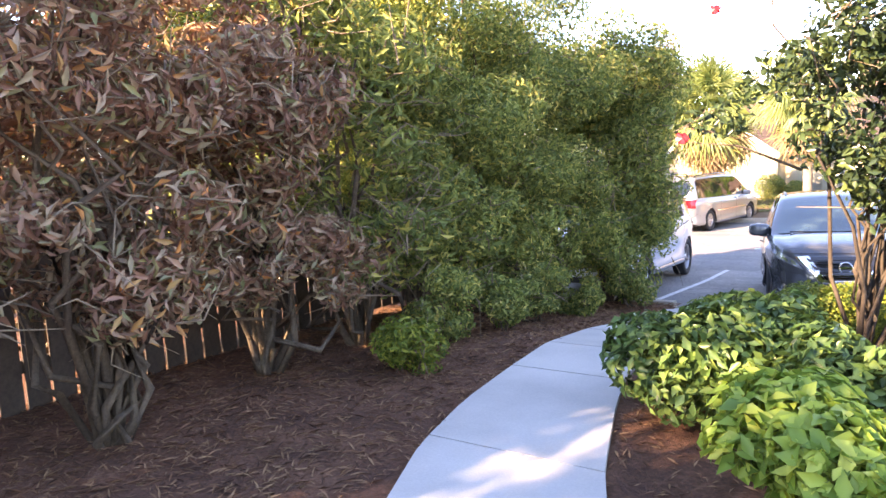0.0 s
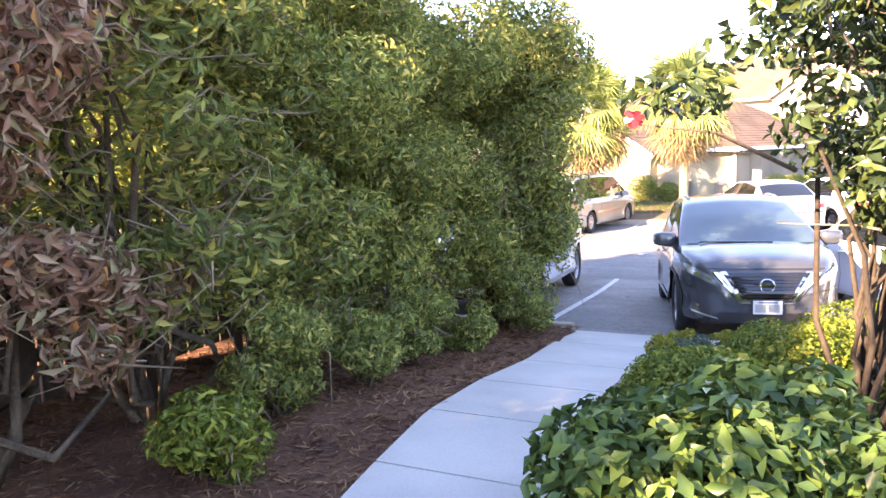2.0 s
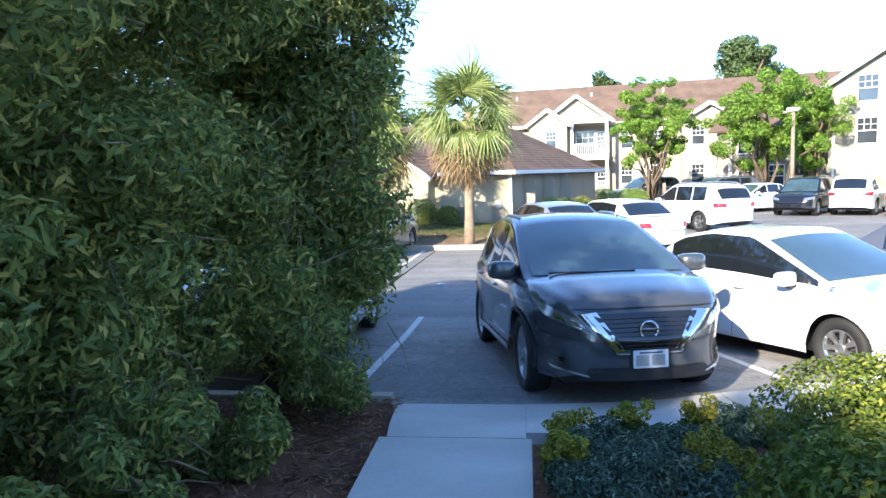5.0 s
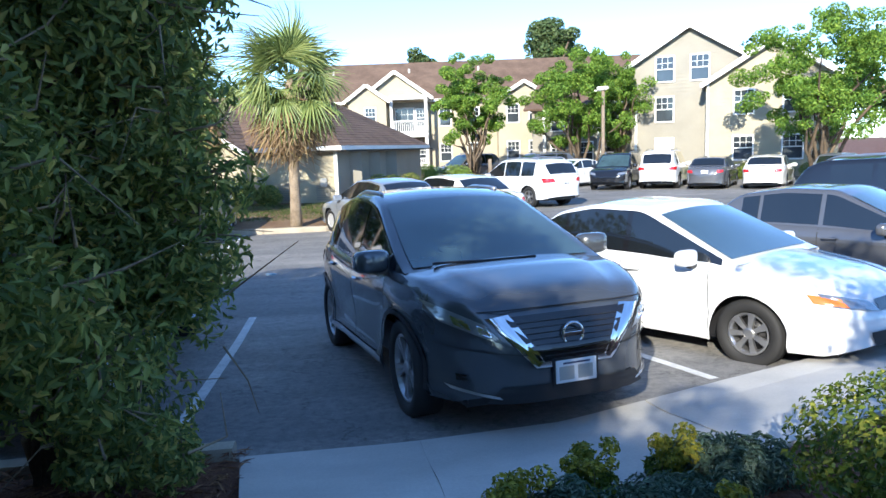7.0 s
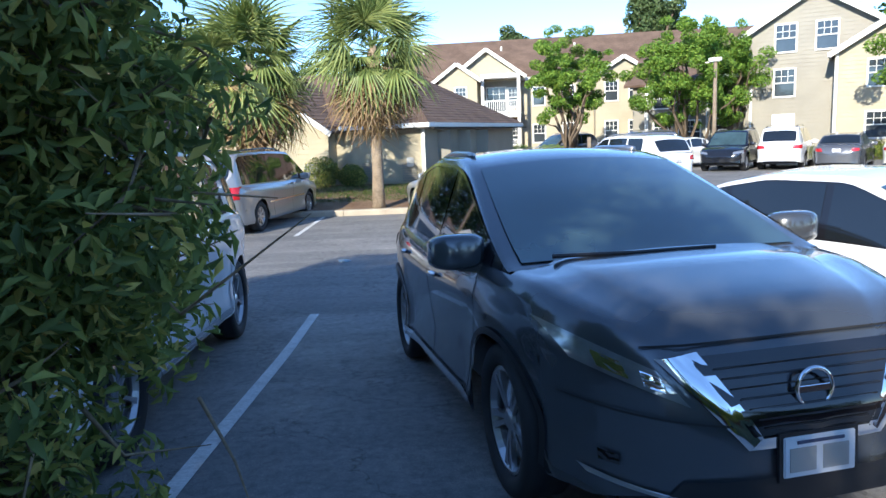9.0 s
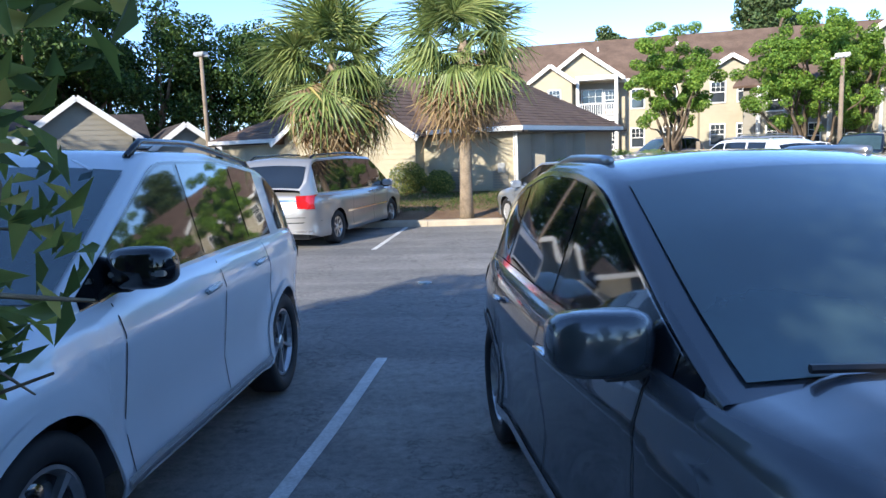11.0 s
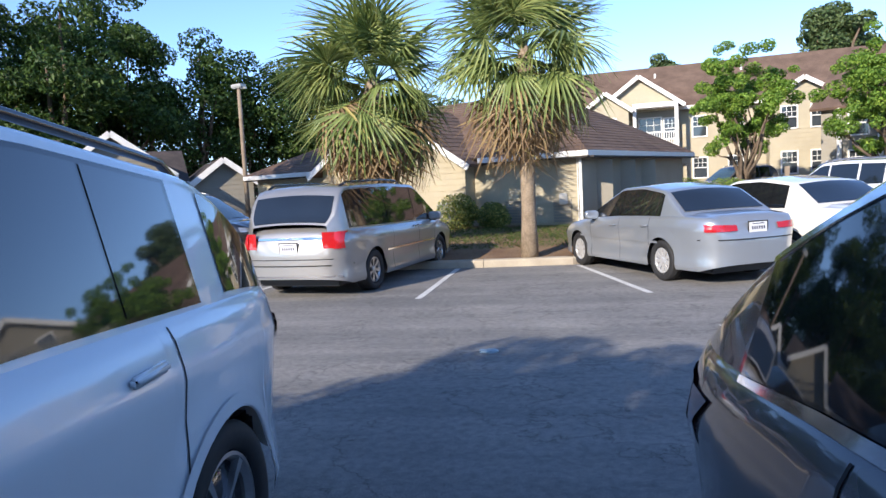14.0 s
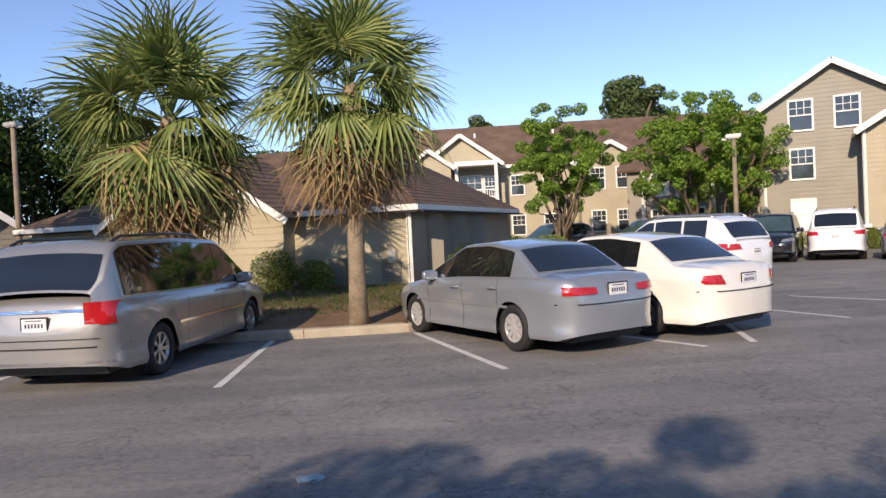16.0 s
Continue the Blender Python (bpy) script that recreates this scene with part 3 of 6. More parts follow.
    for sgn in (-1, 1):
        if near:
            side_strip("window_surround", gl.get("dlo", gl["side"][-1][0] - 0.03), min(S.xd - 0.06, gl["side"][0][1] + 0.14), 0.07, 0.93, sgn, M_GLOSSBLACK, 0.003, 30)
        for x0, x1 in gl["side"]:
            side_strip("side_window", x0, x1, 0.1, 0.9, sgn, M_TINT)
        if gl.get("trim"):
            x0, x1 = gl["side"][-1][0], gl["side"][0][1]
            side_strip("window_trim", x0 - 0.02, x1 + 0.03, 0.03, 0.085, sgn, M_CHROME, 0.012, 24, lab="chrome window trim")
            if near:
                side_strip("window_trim", x0 - 0.02, x1 + 0.03, 0.905, 0.945, sgn, M_CHROME, 0.012, 24, lab="chrome window trim")
    for nm, (x0, x1), mt in (("windscreen", gl["front"], M_SCREEN), ("rear_window", gl["rear"], M_TINT)):
        vv, k, kk = [], 14, 11
        for i in range(k):
            q = x0 + (x1 - x0) * i / (k - 1)
            dzdx = (S.cz(q + 0.01) - S.cz(q - 0.01)) / 0.02
            nl = math.hypot(dzdx, 1)
            for j in range(kk):
                hh = -0.9 + 1.8 * j / (kk - 1)
                a, b = S.roof(q, hh)
                vv.append((q - dzdx / nl * 0.007, a, b + 0.007 / nl + 0.003))
        obj(nm, mesh_from(nm, vv, grid_faces(k, kk, True), True), mt, top)
    # wheels
    ty, rim, disc = wheel_meshes(S.hub, s.get("tw", 0.225), s["rim"], wheel_style)
    for a in S.ax:
        for sgn in (-1, 1):
            w = obj("wheel", ty, parent=top, m=pose(a, sgn * (W / 2 * S.plan(a) * 0.985 - s.get("tw", 0.225) / 2), S.hub, 0, random.uniform(0, 60), 0 if sgn > 0 else 180))
            obj("rim", rim, parent=w)
            obj({"cap": "hub_disc", "star": "wheel_dish", "dark": "wheel_dish"}.get(wheel_style, "brake_disc"), disc, parent=w)
    # doors: gaps and handles
    for sgn in (-1, 1):
        for q in s["seams"]:
            body_strip("door_gap", [(q, S.bottom(q) + 0.02, S.dz(q) - 0.02), (q + 0.009, S.bottom(q) + 0.02, S.dz(q) - 0.02)], sgn, M_SEAM, 0.003)
        for q, z in s["handles"]:
            bm = box_bm(-0.1, -0.012, -0.018, 0.1, 0.022, 0.018, 0.011)
            part("handle", bm, M_CHROME if s.get("chrome") else P, top, "", pose(q, sgn * (S.skin_z(q, z) + 0.014), z, 0, 4, 0 if sgn > 0 else 180), True)
        mx, mz = s["mirror"]
        bm = bmesh.new()
        bmesh.ops.create_icosphere(bm, subdivisions=3, radius=1)
        for q in bm.verts:
            c = q.co
            q.co = s.get("mirrorsize", 1.0) * Vector((math.copysign(abs(c.x) ** 0.6, c.x) * (0.085 if c.x > 0 else 0.05) - 0.03 * abs(c.y), math.copysign(abs(c.y) ** 0.6, c.y) * 0.13, math.copysign(abs(c.z) ** 0.55, c.z) * 0.08))
        hw = S.skin_z(mx, S.dz(mx) - 0.03)
        mir = part("mirror", bm, M_GLOSSBLACK if s.get("blackmirror") else P, top, "", pose(mx, sgn * (hw + 0.1), mz), True)
        part("mirror_arm", box_bm(-0.03, -0.09, -0.02, 0.03, 0.05, 0.015, 0.008), M_BLACK, mir, "", pose(0.02, -sgn * 0.08, -0.08))
        if s.get("mirrortrim"):
            part("mirror_trim", box_bm(-0.012, -0.12, -0.012, 0.012, 0.13, 0.012, 0.006), M_ALLOY, mir, "", pose(0.068, 0.01 * sgn, -0.02))
        if s.get("rails"):
            x0, x1 = s["rails"]
            pts = []
            for i in range(13):
                q = x0 + (x1 - x0) * i / 12
                a, b = S.roof(q, 0.86)
                up = (0.055 if 0 < i < 12 else 0.005) if not s.get("lowrail") else 0.012
                pts.append((q, sgn * a, b + up))
            v, f = tube(pts, [0.02] * 13, 8)
            obj("roof_rail", mesh_from("roof_rail", v, f, True), M_GLOSSBLACK if s.get("blackrail") else M_ALLOY, top)
        if s.get("silltrim"):
            x0, x1 = s["silltrim"]
            body_strip("sill_trim", [(x0 + (x1 - x0) * i / 8, S.sill + 0.035, S.sill + 0.1) for i in range(9)], sgn, M_CHROME, 0.012, "chrome sill strip")
        if s.get("rubstrip"):
            x0, x1, zz = s["rubstrip"]
            body_strip("side_moulding", [(x0 + (x1 - x0) * i / 8, zz, zz + 0.035) for i in range(9)], sgn, M_CHROME if s.get("chrome") else P, 0.014)
        if s.get("cladding"):
            for a in S.ax:
                vv = []
                ts = np.linspace(-0.12, math.pi + 0.12, 22)
                for t in ts:
                    for rr in (S.R + 0.002, S.R + (0.035 if s["cladding"] == "black" else 0.06)):
                        q, zz = a + rr * math.cos(t), max(S.sill, S.hub + rr * math.sin(t))
                        vv.append((q, sgn * (S.skin_z(q, zz) + 0.012), zz))
                obj("wheel_arch_trim", mesh_from("wheel_arch_trim", vv, grid_faces(22, 2, sgn > 0), True), M_BLACK if s["cladding"] == "black" else P, top)
    # lamps, grille, plate
    for nm, corners, mt, front, both in s["ends"]:
        mt = mt or P
        end_patch(nm, corners, mt, front)
        if both:
            end_patch(nm, mirror_y(corners), mt, front)
    for q0, q1, z0, z1, mt, nm in s.get("sidelamps", ()):
        for sgn in (-1, 1):
            body_strip(nm, [(q0 + (q1 - q0) * i / 5, z0, z1) for i in range(6)], sgn, mt, 0.011)
    for front, z in s.get("plates", ()):
        e = 1 if front else -1
        px = S.nose(0, z, front) + e * 0.02
        pl = part("number_plate", box_bm(-0.008, -0.152, -0.076, 0.008, 0.152, 0.076, 0.004), M_PLATE, top, "white number plate", pose(px, 0, z))
        if front:
            for y0, z0, y1, z1 in ((-0.13, -0.055, -0.02, 0.035), (0.01, -0.055, 0.12, 0.035)):
                part("plate_mark", box_bm(-0.002, y0, z0, 0.002, y1, z1), M_GALV, pl, "", pose(e * 0.0095, 0, 0))
        else:
            for k_ in range(6):
                part("plate_mark", box_bm(-0.002, -0.011, -0.024, 0.002, 0.011, 0.024), M_INK, pl, "", pose(e * 0.0095, -0.1 + 0.04 * k_, -0.004))
        part("plate_mark", box_bm(-0.002, -0.1, -0.006, 0.002, 0.1, 0.006), M_INK, pl, "", pose(e * 0.0095, 0, 0.055))
        if near:
            part("plate_frame", box_bm(-0.006, -0.172, -0.094, 0.004, 0.172, 0.094, 0.004), M_BLACK, pl, "", pose(-e * 0.004, 0, 0))
    return top, S, end_patch, body_strip


def deck_curve(L, hood, base, belt, tail_h, nose_z=0.55, tail_z=0.5, cowl=0.9, nose_len=0.16):
    h = L / 2
    return [(-h, tail_z), (-h + 0.05, tail_h - 0.12), (-h + 0.14, tail_h), (-0.3 * h, belt + 0.02), (cowl, base), (h - 0.55, hood), (h - nose_len, hood - 0.12), (h - 0.04, nose_z + 0.12), (h, nose_z)]


def sedan(L, W, H, **k):
    h = L / 2
    s = dict(kind="sedan", L=L, W=W, axles=(h - 0.95 - k.get("wb", 2.7), h - 0.95), tyre=0.315, rim=0.2, arch=0.36, sill=0.21,
             deck=[(-h, 0.5), (-h + 0.05, 0.82), (-h + 0.12, 0.96), (-h + 0.75, 1.0), (0, 0.96), (0.95, 0.93), (h - 0.5, 0.78), (h - 0.16, 0.66), (h - 0.04, 0.55), (h, 0.45)],
             cab=[(-h + 0.62, 0.98), (-h + 1.25, H - 0.08), (-0.55, H), (0.1, H - 0.02), (1.2, 0.91)],
             glass=dict(side=[(0.0, 0.92), (-0.85, -0.06), (-1.15, -0.9)], front=(0.28, 1.1), rear=(-h + 0.75, -h + 1.2)),
             seams=(0.95, -0.05, -0.95), handles=((0.12, 0.82), (-0.85, 0.84)), mirror=(0.78, 0.98), tw=0.2,
             ends=[("tail_lamp", [(0.5, 0.76), (0.76, 0.77), (0.76, 0.89), (0.54, 0.89)], M_RED, False, True),
                   ("head_lamp", [(0.42, 0.56), (0.82, 0.58), (0.8, 0.69), (0.45, 0.66)], M_LAMPGLASS, True, True),
                   ("grille", [(-0.4, 0.46), (0.4, 0.46), (0.42, 0.6), (-0.42, 0.6)], M_GLOSSBLACK, True, False),
                   ("bumper_gap", [(-0.8, 0.66), (0.8, 0.66), (0.8, 0.675), (-0.8, 0.675)], M_SEAM, False, False)],
             sidelamps=[(-h + 0.06, -h + 0.22, 0.785, 0.875, M_RED, "tail_lamp_side")], plates=[(False, 0.8)])
    s.update(k)
    return s


def suv(L, W, H, **k):
    h = L / 2
    s = dict(kind="suv", L=L, W=W, axles=(h - 0.92 - k.get("wb", 2.85), h - 0.92), tyre=0.375, rim=0.25, arch=0.43, sill=0.3, tw=0.25, round=14.0,
             deck=[(-h, 0.55), (-h + 0.04, 0.98), (-h + 0.1, 1.12), (-0.5, 1.08), (0.9, 1.06), (h - 0.5, 0.98), (h - 0.15, 0.86), (h - 0.04, 0.7), (h, 0.52)],
             cab=[(-h + 0.1, 1.1), (-h + 0.45, H - 0.14), (-h + 0.75, H - 0.03), (-0.4, H), (0.3, H - 0.03), (1.3, 1.04)],
             glass=dict(side=[(0.05, 1.0), (-0.85, 0.0), (-1.6, -0.92)], front=(0.45, 1.22), rear=(-h + 0.15, -h + 0.42)),
             seams=(1.0, 0.0, -0.95), handles=((0.15, 0.98), (-0.8, 1.0)), mirror=(0.88, 1.13), tumble=0.26,
             ends=[("tail_lamp", [(0.5, 0.92), (0.88, 0.9), (0.88, 1.06), (0.55, 1.04)], M_RED, False, True),
                   ("head_lamp", [(0.5, 0.74), (0.9, 0.78), (0.88, 0.9), (0.55, 0.84)], M_LAMPGLASS, True, True),
                   ("grille", [(-0.45, 0.6), (0.45, 0.6), (0.5, 0.82), (-0.5, 0.82)], M_GLOSSBLACK, True, False)],
             sidelamps=[(-h + 0.05, -h + 0.25, 0.94, 1.05, M_RED, "tail_lamp_side")], plates=[(False, 0.85)], rails=(-1.7, 0.2))
    s.update(k)
    return s


# slate crossover in the bay, nose to the walk
H_ = 4.66 / 2
MUR = suv(4.66, 1.915, 1.69, wb=2.825, tyre=0.37, rim=0.262, arch=0.415, sill=0.27, kind="suv",
          axles=(H_ - 0.98 - 2.7, H_ - 0.98),
          deck=[(-H_, 0.55), (-H_ + 0.05, 0.95), (-H_ + 0.13, 1.12), (-1.2, 1.13), (0.0, 1.07), (1.0, 1.09), (1.6, 1.05), (H_ - 0.36, 0.97), (H_ - 0.14, 0.9), (H_ - 0.05, 0.72), (H_, 0.5)],
          cab=[(-H_ + 0.3, 1.11), (-H_ + 0.8, 1.42), (-H_ + 1.15, 1.57), (-0.7, 1.66), (-0.1, 1.635), (0.2, 1.57), (1.36, 1.07)],
          glass=dict(side=[(0.06, 1.14), (-0.92, -0.03), (-1.52, -1.0)], front=(0.24, 1.3), rear=(-H_ + 0.38, -H_ + 0.88), trim=True),
          seams=(1.05, -0.02, -1.05), handles=((0.18, 0.93), (-0.85, 0.97)), mirror=(0.99, 1.15), chrome=True, silltrim=(-0.95, 0.95), rails=(-1.5, -0.1), lowrail=True, round=5.0, tumble=0.36, mirrorsize=1.15, cladding="black", blackmirror=False,
          ends=[("head_lamp", [(0.48, 0.68), (0.8, 0.82), (0.86, 0.95), (0.58, 0.81)], M_LAMPGLASS, True, True),
                ("head_lamp_reflector", [(0.54, 0.725), (0.62, 0.755), (0.63, 0.81), (0.57, 0.785)], M_CHROME, True, True),
                ("head_lamp_reflector", [(0.66, 0.775), (0.74, 0.81), (0.75, 0.865), (0.68, 0.835)], M_CHROME, True, True),
                ("hood_gap", [(-0.62, 0.885), (0.62, 0.885), (0.62, 0.893), (-0.62, 0.893)], M_SEAM, True, False),
                ("bumper_crease", [(0.34, 0.6), (0.82, 0.66), (0.82, 0.668), (0.34, 0.608)], M_SEAM, True, True),
                ("grille", [(-0.26, 0.56), (0.26, 0.56), (0.46, 0.85), (-0.46, 0.85)], M_GLOSSBLACK, True, False),
                ("grille_chrome", [(0.22, 0.545), (0.28, 0.51), (0.58, 0.85), (0.42, 0.865)], M_CHROME, True, True),
                ("grille_chrome", [(-0.28, 0.51), (0.28, 0.51), (0.23, 0.55), (-0.23, 0.55)], M_CHROME, True, False),
                ("lower_intake", [(-0.6, 0.29), (0.6, 0.29), (0.5, 0.4), (-0.5, 0.4)], M_BLACK, True, False),
                ("fog_lamp", [(0.68, 0.43), (0.73, 0.435), (0.73, 0.475), (0.68, 0.47)], M_GLOSSBLACK, True, True),
                ("bumper_blade", [(0.5, 0.32), (0.76, 0.37), (0.78, 0.395), (0.52, 0.34)], M_ALLOY, True, True),
                ("tail_lamp", [(0.5, 0.9), (0.86, 0.9), (0.86, 1.04), (0.5, 1.02)], M_DARKRED, False, True)],
          sidelamps=[(-H_ + 0.05, -H_ + 0.45, 0.93, 1.05, M_DARKRED, "tail_lamp_side")], plates=[(True, 0.47), (False, 0.9)])
hub_f, hub_r = Vector((1.6, -4.53)), Vector((1.0, -1.78))
d_ = (hub_f - hub_r).normalized()
side_ = Vector((-d_.y, d_.x))                       # the car's left
mid_ = hub_f - d_ * (H_ - 0.98) + side_ * (1.915 / 2 - 0.02)
murano, SM, mur_patch, mur_strip = car("slate blue-grey crossover with chrome grille, nose to the footpath", MUR, mid_.x, mid_.y, math.degrees(math.atan2(d_.y, d_.x)), None, "slate", "dark", near=True, tilt=2.6)
# round badge
v, f = tube([(0.075 * math.cos(t), 0.075 * math.sin(t), 0) for t in np.linspace(0, 2 * math.pi, 25)], [0.009] * 25, 6, False)
badge = obj("badge", mesh_from("badge", v, f, True), M_CHROME, murano, "round chrome badge", pose(SM.nose(0, 0.71) + 0.035, 0, 0.71, 90, 0, 90))
part("badge_bar", box_bm(-0.085, -0.014, -0.006, 0.085, 0.014, 0.006, 0.004), M_CHROME, badge)
for k_ in range(7):
    mur_patch("grille_slat", [(-0.22 - 0.026 * k_, 0.585 + 0.036 * k_), (0.22 + 0.026 * k_, 0.585 + 0.036 * k_), (0.22 + 0.026 * k_, 0.592 + 0.036 * k_), (-0.22 - 0.026 * k_, 0.592 + 0.036 * k_)], M_BLACK, True, 0.022, 9)
v, f = tube([(1.3, -0.6, 1.13), (1.35, -0.2, 1.125), (1.35, 0.25, 1.125)], [0.012, 0.01, 0.008], 6)
obj("wiper", mesh_from("wiper", v, f), M_BLACK, murano)
part("mirror_inside", box_bm(-0.02, -0.11, -0.03, 0.02, 0.11, 0.03, 0.01), M_BLACK, murano, "", pose(0.36, 0, 1.52))

# white SUV on the other side of the bay line
G_ = 4.93 / 2
GLE = suv(4.93, 1.95, 1.78, wb=2.995, tyre=0.38, rim=0.262, arch=0.43, sill=0.3, axles=(G_ - 0.9 - 2.995, G_ - 0.9),
          deck=[(-G_, 0.6), (-G_ + 0.05, 1.0), (-G_ + 0.14, 1.22), (-0.5, 1.2), (0.9, 1.16), (1.5, 1.1), (G_ - 0.4, 1.02), (G_ - 0.14, 0.9), (G_ - 0.04, 0.7), (G_, 0.5)],
          cab=[(-G_ + 0.16, 1.2), (-G_ + 0.5, 1.54), (-G_ + 0.8, 1.7), (-0.6, 1.81), (0.2, 1.79), (1.35, 1.11)],
          glass=dict(side=[(-0.03, 1.06), (-0.87, -0.08), (-1.36, -0.89), (-2.14, -1.62)], dlo=-1.39, front=(0.38, 1.26), rear=(-G_ + 0.2, -G_ + 0.6)), round=11.0,
          seams=(1.0, -0.17, -1.08), handles=((0.05, 1.04), (-0.85, 1.08)), mirror=(0.93, 1.27), mirrorsize=1.15, blackmirror=True, mirrortrim=True, rails=(-1.75, 0.25), blackrail=True, cladding="paint", silltrim=(-0.95, 1.1),
          ends=[("tail_lamp", [(0.4, 0.96), (0.84, 0.95), (0.84, 1.07), (0.4, 1.05)], M_DARKRED, False, True),
                ("head_lamp", [(0.48, 0.76), (0.86, 0.8), (0.86, 0.92), (0.52, 0.88)], M_LAMPGLASS, True, True),
                ("grille", [(-0.4, 0.56), (0.4, 0.56), (0.46, 0.84), (-0.46, 0.84)], M_GLOSSBLACK, True, False),
                ("air_intake", [(0.5, 0.4), (0.84, 0.42), (0.84, 0.58), (0.56, 0.56)], M_BLACK, True, True)],
          sidelamps=[(-G_ + 0.05, -G_ + 0.32, 0.96, 1.07, M_DARKRED, "tail_lamp_side")], plates=[(False, 0.75)])
gr, gf = Vector((-0.58, -0.88)), Vector((-0.41, -3.87))
d_ = (gf - gr).normalized()
side_ = Vector((-d_.y, d_.x))
mid_ = gr + d_ * (2.995 + 0.9 - G_) - side_ * (1.95 / 2 - 0.02)
white_suv, SG, gle_patch, gle_strip = car("glossy white SUV with black mirrors and roof rails", GLE, mid_.x, mid_.y, math.degrees(math.atan2(d_.y, d_.x)), None, "white", "star", near=True, tilt=2.2)
part("screen_sticker", box_bm(-0.05, -0.02, -0.002, 0.05, 0.02, 0.002), M_PLATE, white_suv, "green and white sticker", pose(0.42, 0.5, 1.735, 0, 30, 90))

KIA = sedan(4.56, 1.8, 1.44, wb=2.7, chrome=False,
            ends=[("head_lamp", [(0.4, 0.58), (0.8, 0.64), (0.78, 0.74), (0.45, 0.66)], M_LAMPGLASS, True, True),
                  ("head_lamp_amber", [(0.7, 0.63), (0.83, 0.66), (0.82, 0.73), (0.72, 0.7)], M_AMBER, True, True),
                  ("grille", [(-0.4, 0.58), (0.4, 0.58), (0.36, 0.66), (-0.36, 0.66)], M_GLOSSBLACK, True, False),
                  ("lower_intake", [(-0.5, 0.3), (0.5, 0.3), (0.56, 0.42), (-0.56, 0.42)], M_BLACK, True, False),
                  ("tail_lamp", [(0.5, 0.76), (0.76, 0.77), (0.76, 0.89), (0.54, 0.89)], M_RED, False, True)])
car("white compact sedan with amber corner lamps", KIA, 4.88, -2.3, -60, None, "white", "ten", near=True, tilt=1.5)
car("dark grey sedan parked beside the white sedan", sedan(4.85, 1.85, 1.46), 8.3, -0.6, -58, None, "grey", "ten", tilt=1)
car("black SUV at the end of the parking row", suv(5.0, 2.0, 1.8), 11.4, 1.0, -56, None, "black", "five", tilt=1)

# beyond the aisle
N_ = 5.15 / 2
VAN = suv(5.15, 2.0, 1.75, kind="minivan", wb=3.08, tyre=0.335, rim=0.215, arch=0.385, sill=0.22, axles=(N_ - 0.98 - 3.08, N_ - 0.98), round=22,
          deck=[(-N_, 0.5), (-N_ + 0.03, 0.8), (-N_ + 0.08, 1.06), (-0.5, 1.02), (1.1, 1.0), (1.7, 0.96), (N_ - 0.3, 0.84), (N_ - 0.08, 0.66), (N_, 0.5)],
          cab=[(-N_ + 0.07, 1.05), (-N_ + 0.3, 1.6), (-N_ + 0.5, 1.72), (-0.5, 1.75), (0.7, 1.7), (1.85, 0.98)],
          glass=dict(side=[(0.45, 1.4), (-0.75, 0.38), (-2.15, -0.82)], front=(0.85, 1.75), rear=(-N_ + 0.09, -N_ + 0.32)), seams=(1.25, 0.42, -0.75), handles=((0.55, 0.95), (0.28, 0.95)), mirror=(1.2, 1.08),
          chrome=True, rubstrip=(-1.0, 1.2, 0.6), rails=(-2.0, 0.3), blackrail=True, tumble=0.2,
          ends=[("tail_lamp", [(0.76, 0.78), (0.9, 0.78), (0.89, 1.04), (0.77, 1.04)], M_RED, False, True),
                ("tailgate_chrome", [(-0.6, 0.93), (0.6, 0.93), (0.6, 0.965), (-0.6, 0.965)], M_CHROME, False, False),
                ("bumper_gap", [(-0.92, 0.52), (0.92, 0.52), (0.92, 0.535), (-0.92, 0.535)], M_SEAM, False, False),
                ("bumper_gap", [(-0.75, 0.62), (0.75, 0.62), (0.75, 0.63), (-0.75, 0.63)], M_SEAM, False, False),
                ("bumper_trim", [(-0.85, 0.34), (0.85, 0.34), (0.85, 0.37), (-0.85, 0.37)], M_CHROME, False, False),
                ("head_lamp", [(0.5, 0.66), (0.9, 0.7), (0.88, 0.84), (0.55, 0.8)], M_LAMPGLASS, True, True)],
          sidelamps=[(-N_ + 0.03, -N_ + 0.12, 0.79, 1.04, M_RED, "tail_lamp_side")], plates=[(False, 0.8)])
d_ = Vector((-0.05, 1.0)).normalized()
VAN_HEAD = 80
vd = Vector((math.cos(radians(VAN_HEAD)), math.sin(radians(VAN_HEAD))))
vs = Vector((-vd.y, vd.x))
mid_ = Vector((-2.45, 7.96)) + vd * (3.08 + 0.98 - N_) + vs * 0.98
car("silver minivan with roof rails, rear to the aisle", VAN, mid_.x, mid_.y, VAN_HEAD, None, "silver", "ten", near=True)
A_ = 4.8 / 2
ar, af = Vector((2.06, 8.02)), Vector((0.85, 10.44))
d_ = (af - ar).normalized()
side_ = Vector((-d_.y, d_.x))
mid_ = ar + d_ * (2.7 + 0.95 - A_) - side_ * 0.88
ACC = sedan(4.8, 1.79, 1.45, rubstrip=(-1.2, 1.3, 0.58), plates=[(False, 0.82)])
ACC["ends"] = ACC["ends"][1:] + [("tail_lamp", [(0.34, 0.79), (0.76, 0.78), (0.76, 0.89), (0.34, 0.87)], M_RED, False, True)]
car("blue-silver sedan with plain hubcaps, rear to the aisle", ACC, mid_.x, mid_.y, math.degrees(math.atan2(d_.y, d_.x)), None, "bluesilver", "cap", near=True)
ACC_HEAD = math.degrees(math.atan2(d_.y, d_.x))
LEX = sedan(4.95, 1.83, 1.46, wb=2.85)
lr = Vector((4.1, 8.66))
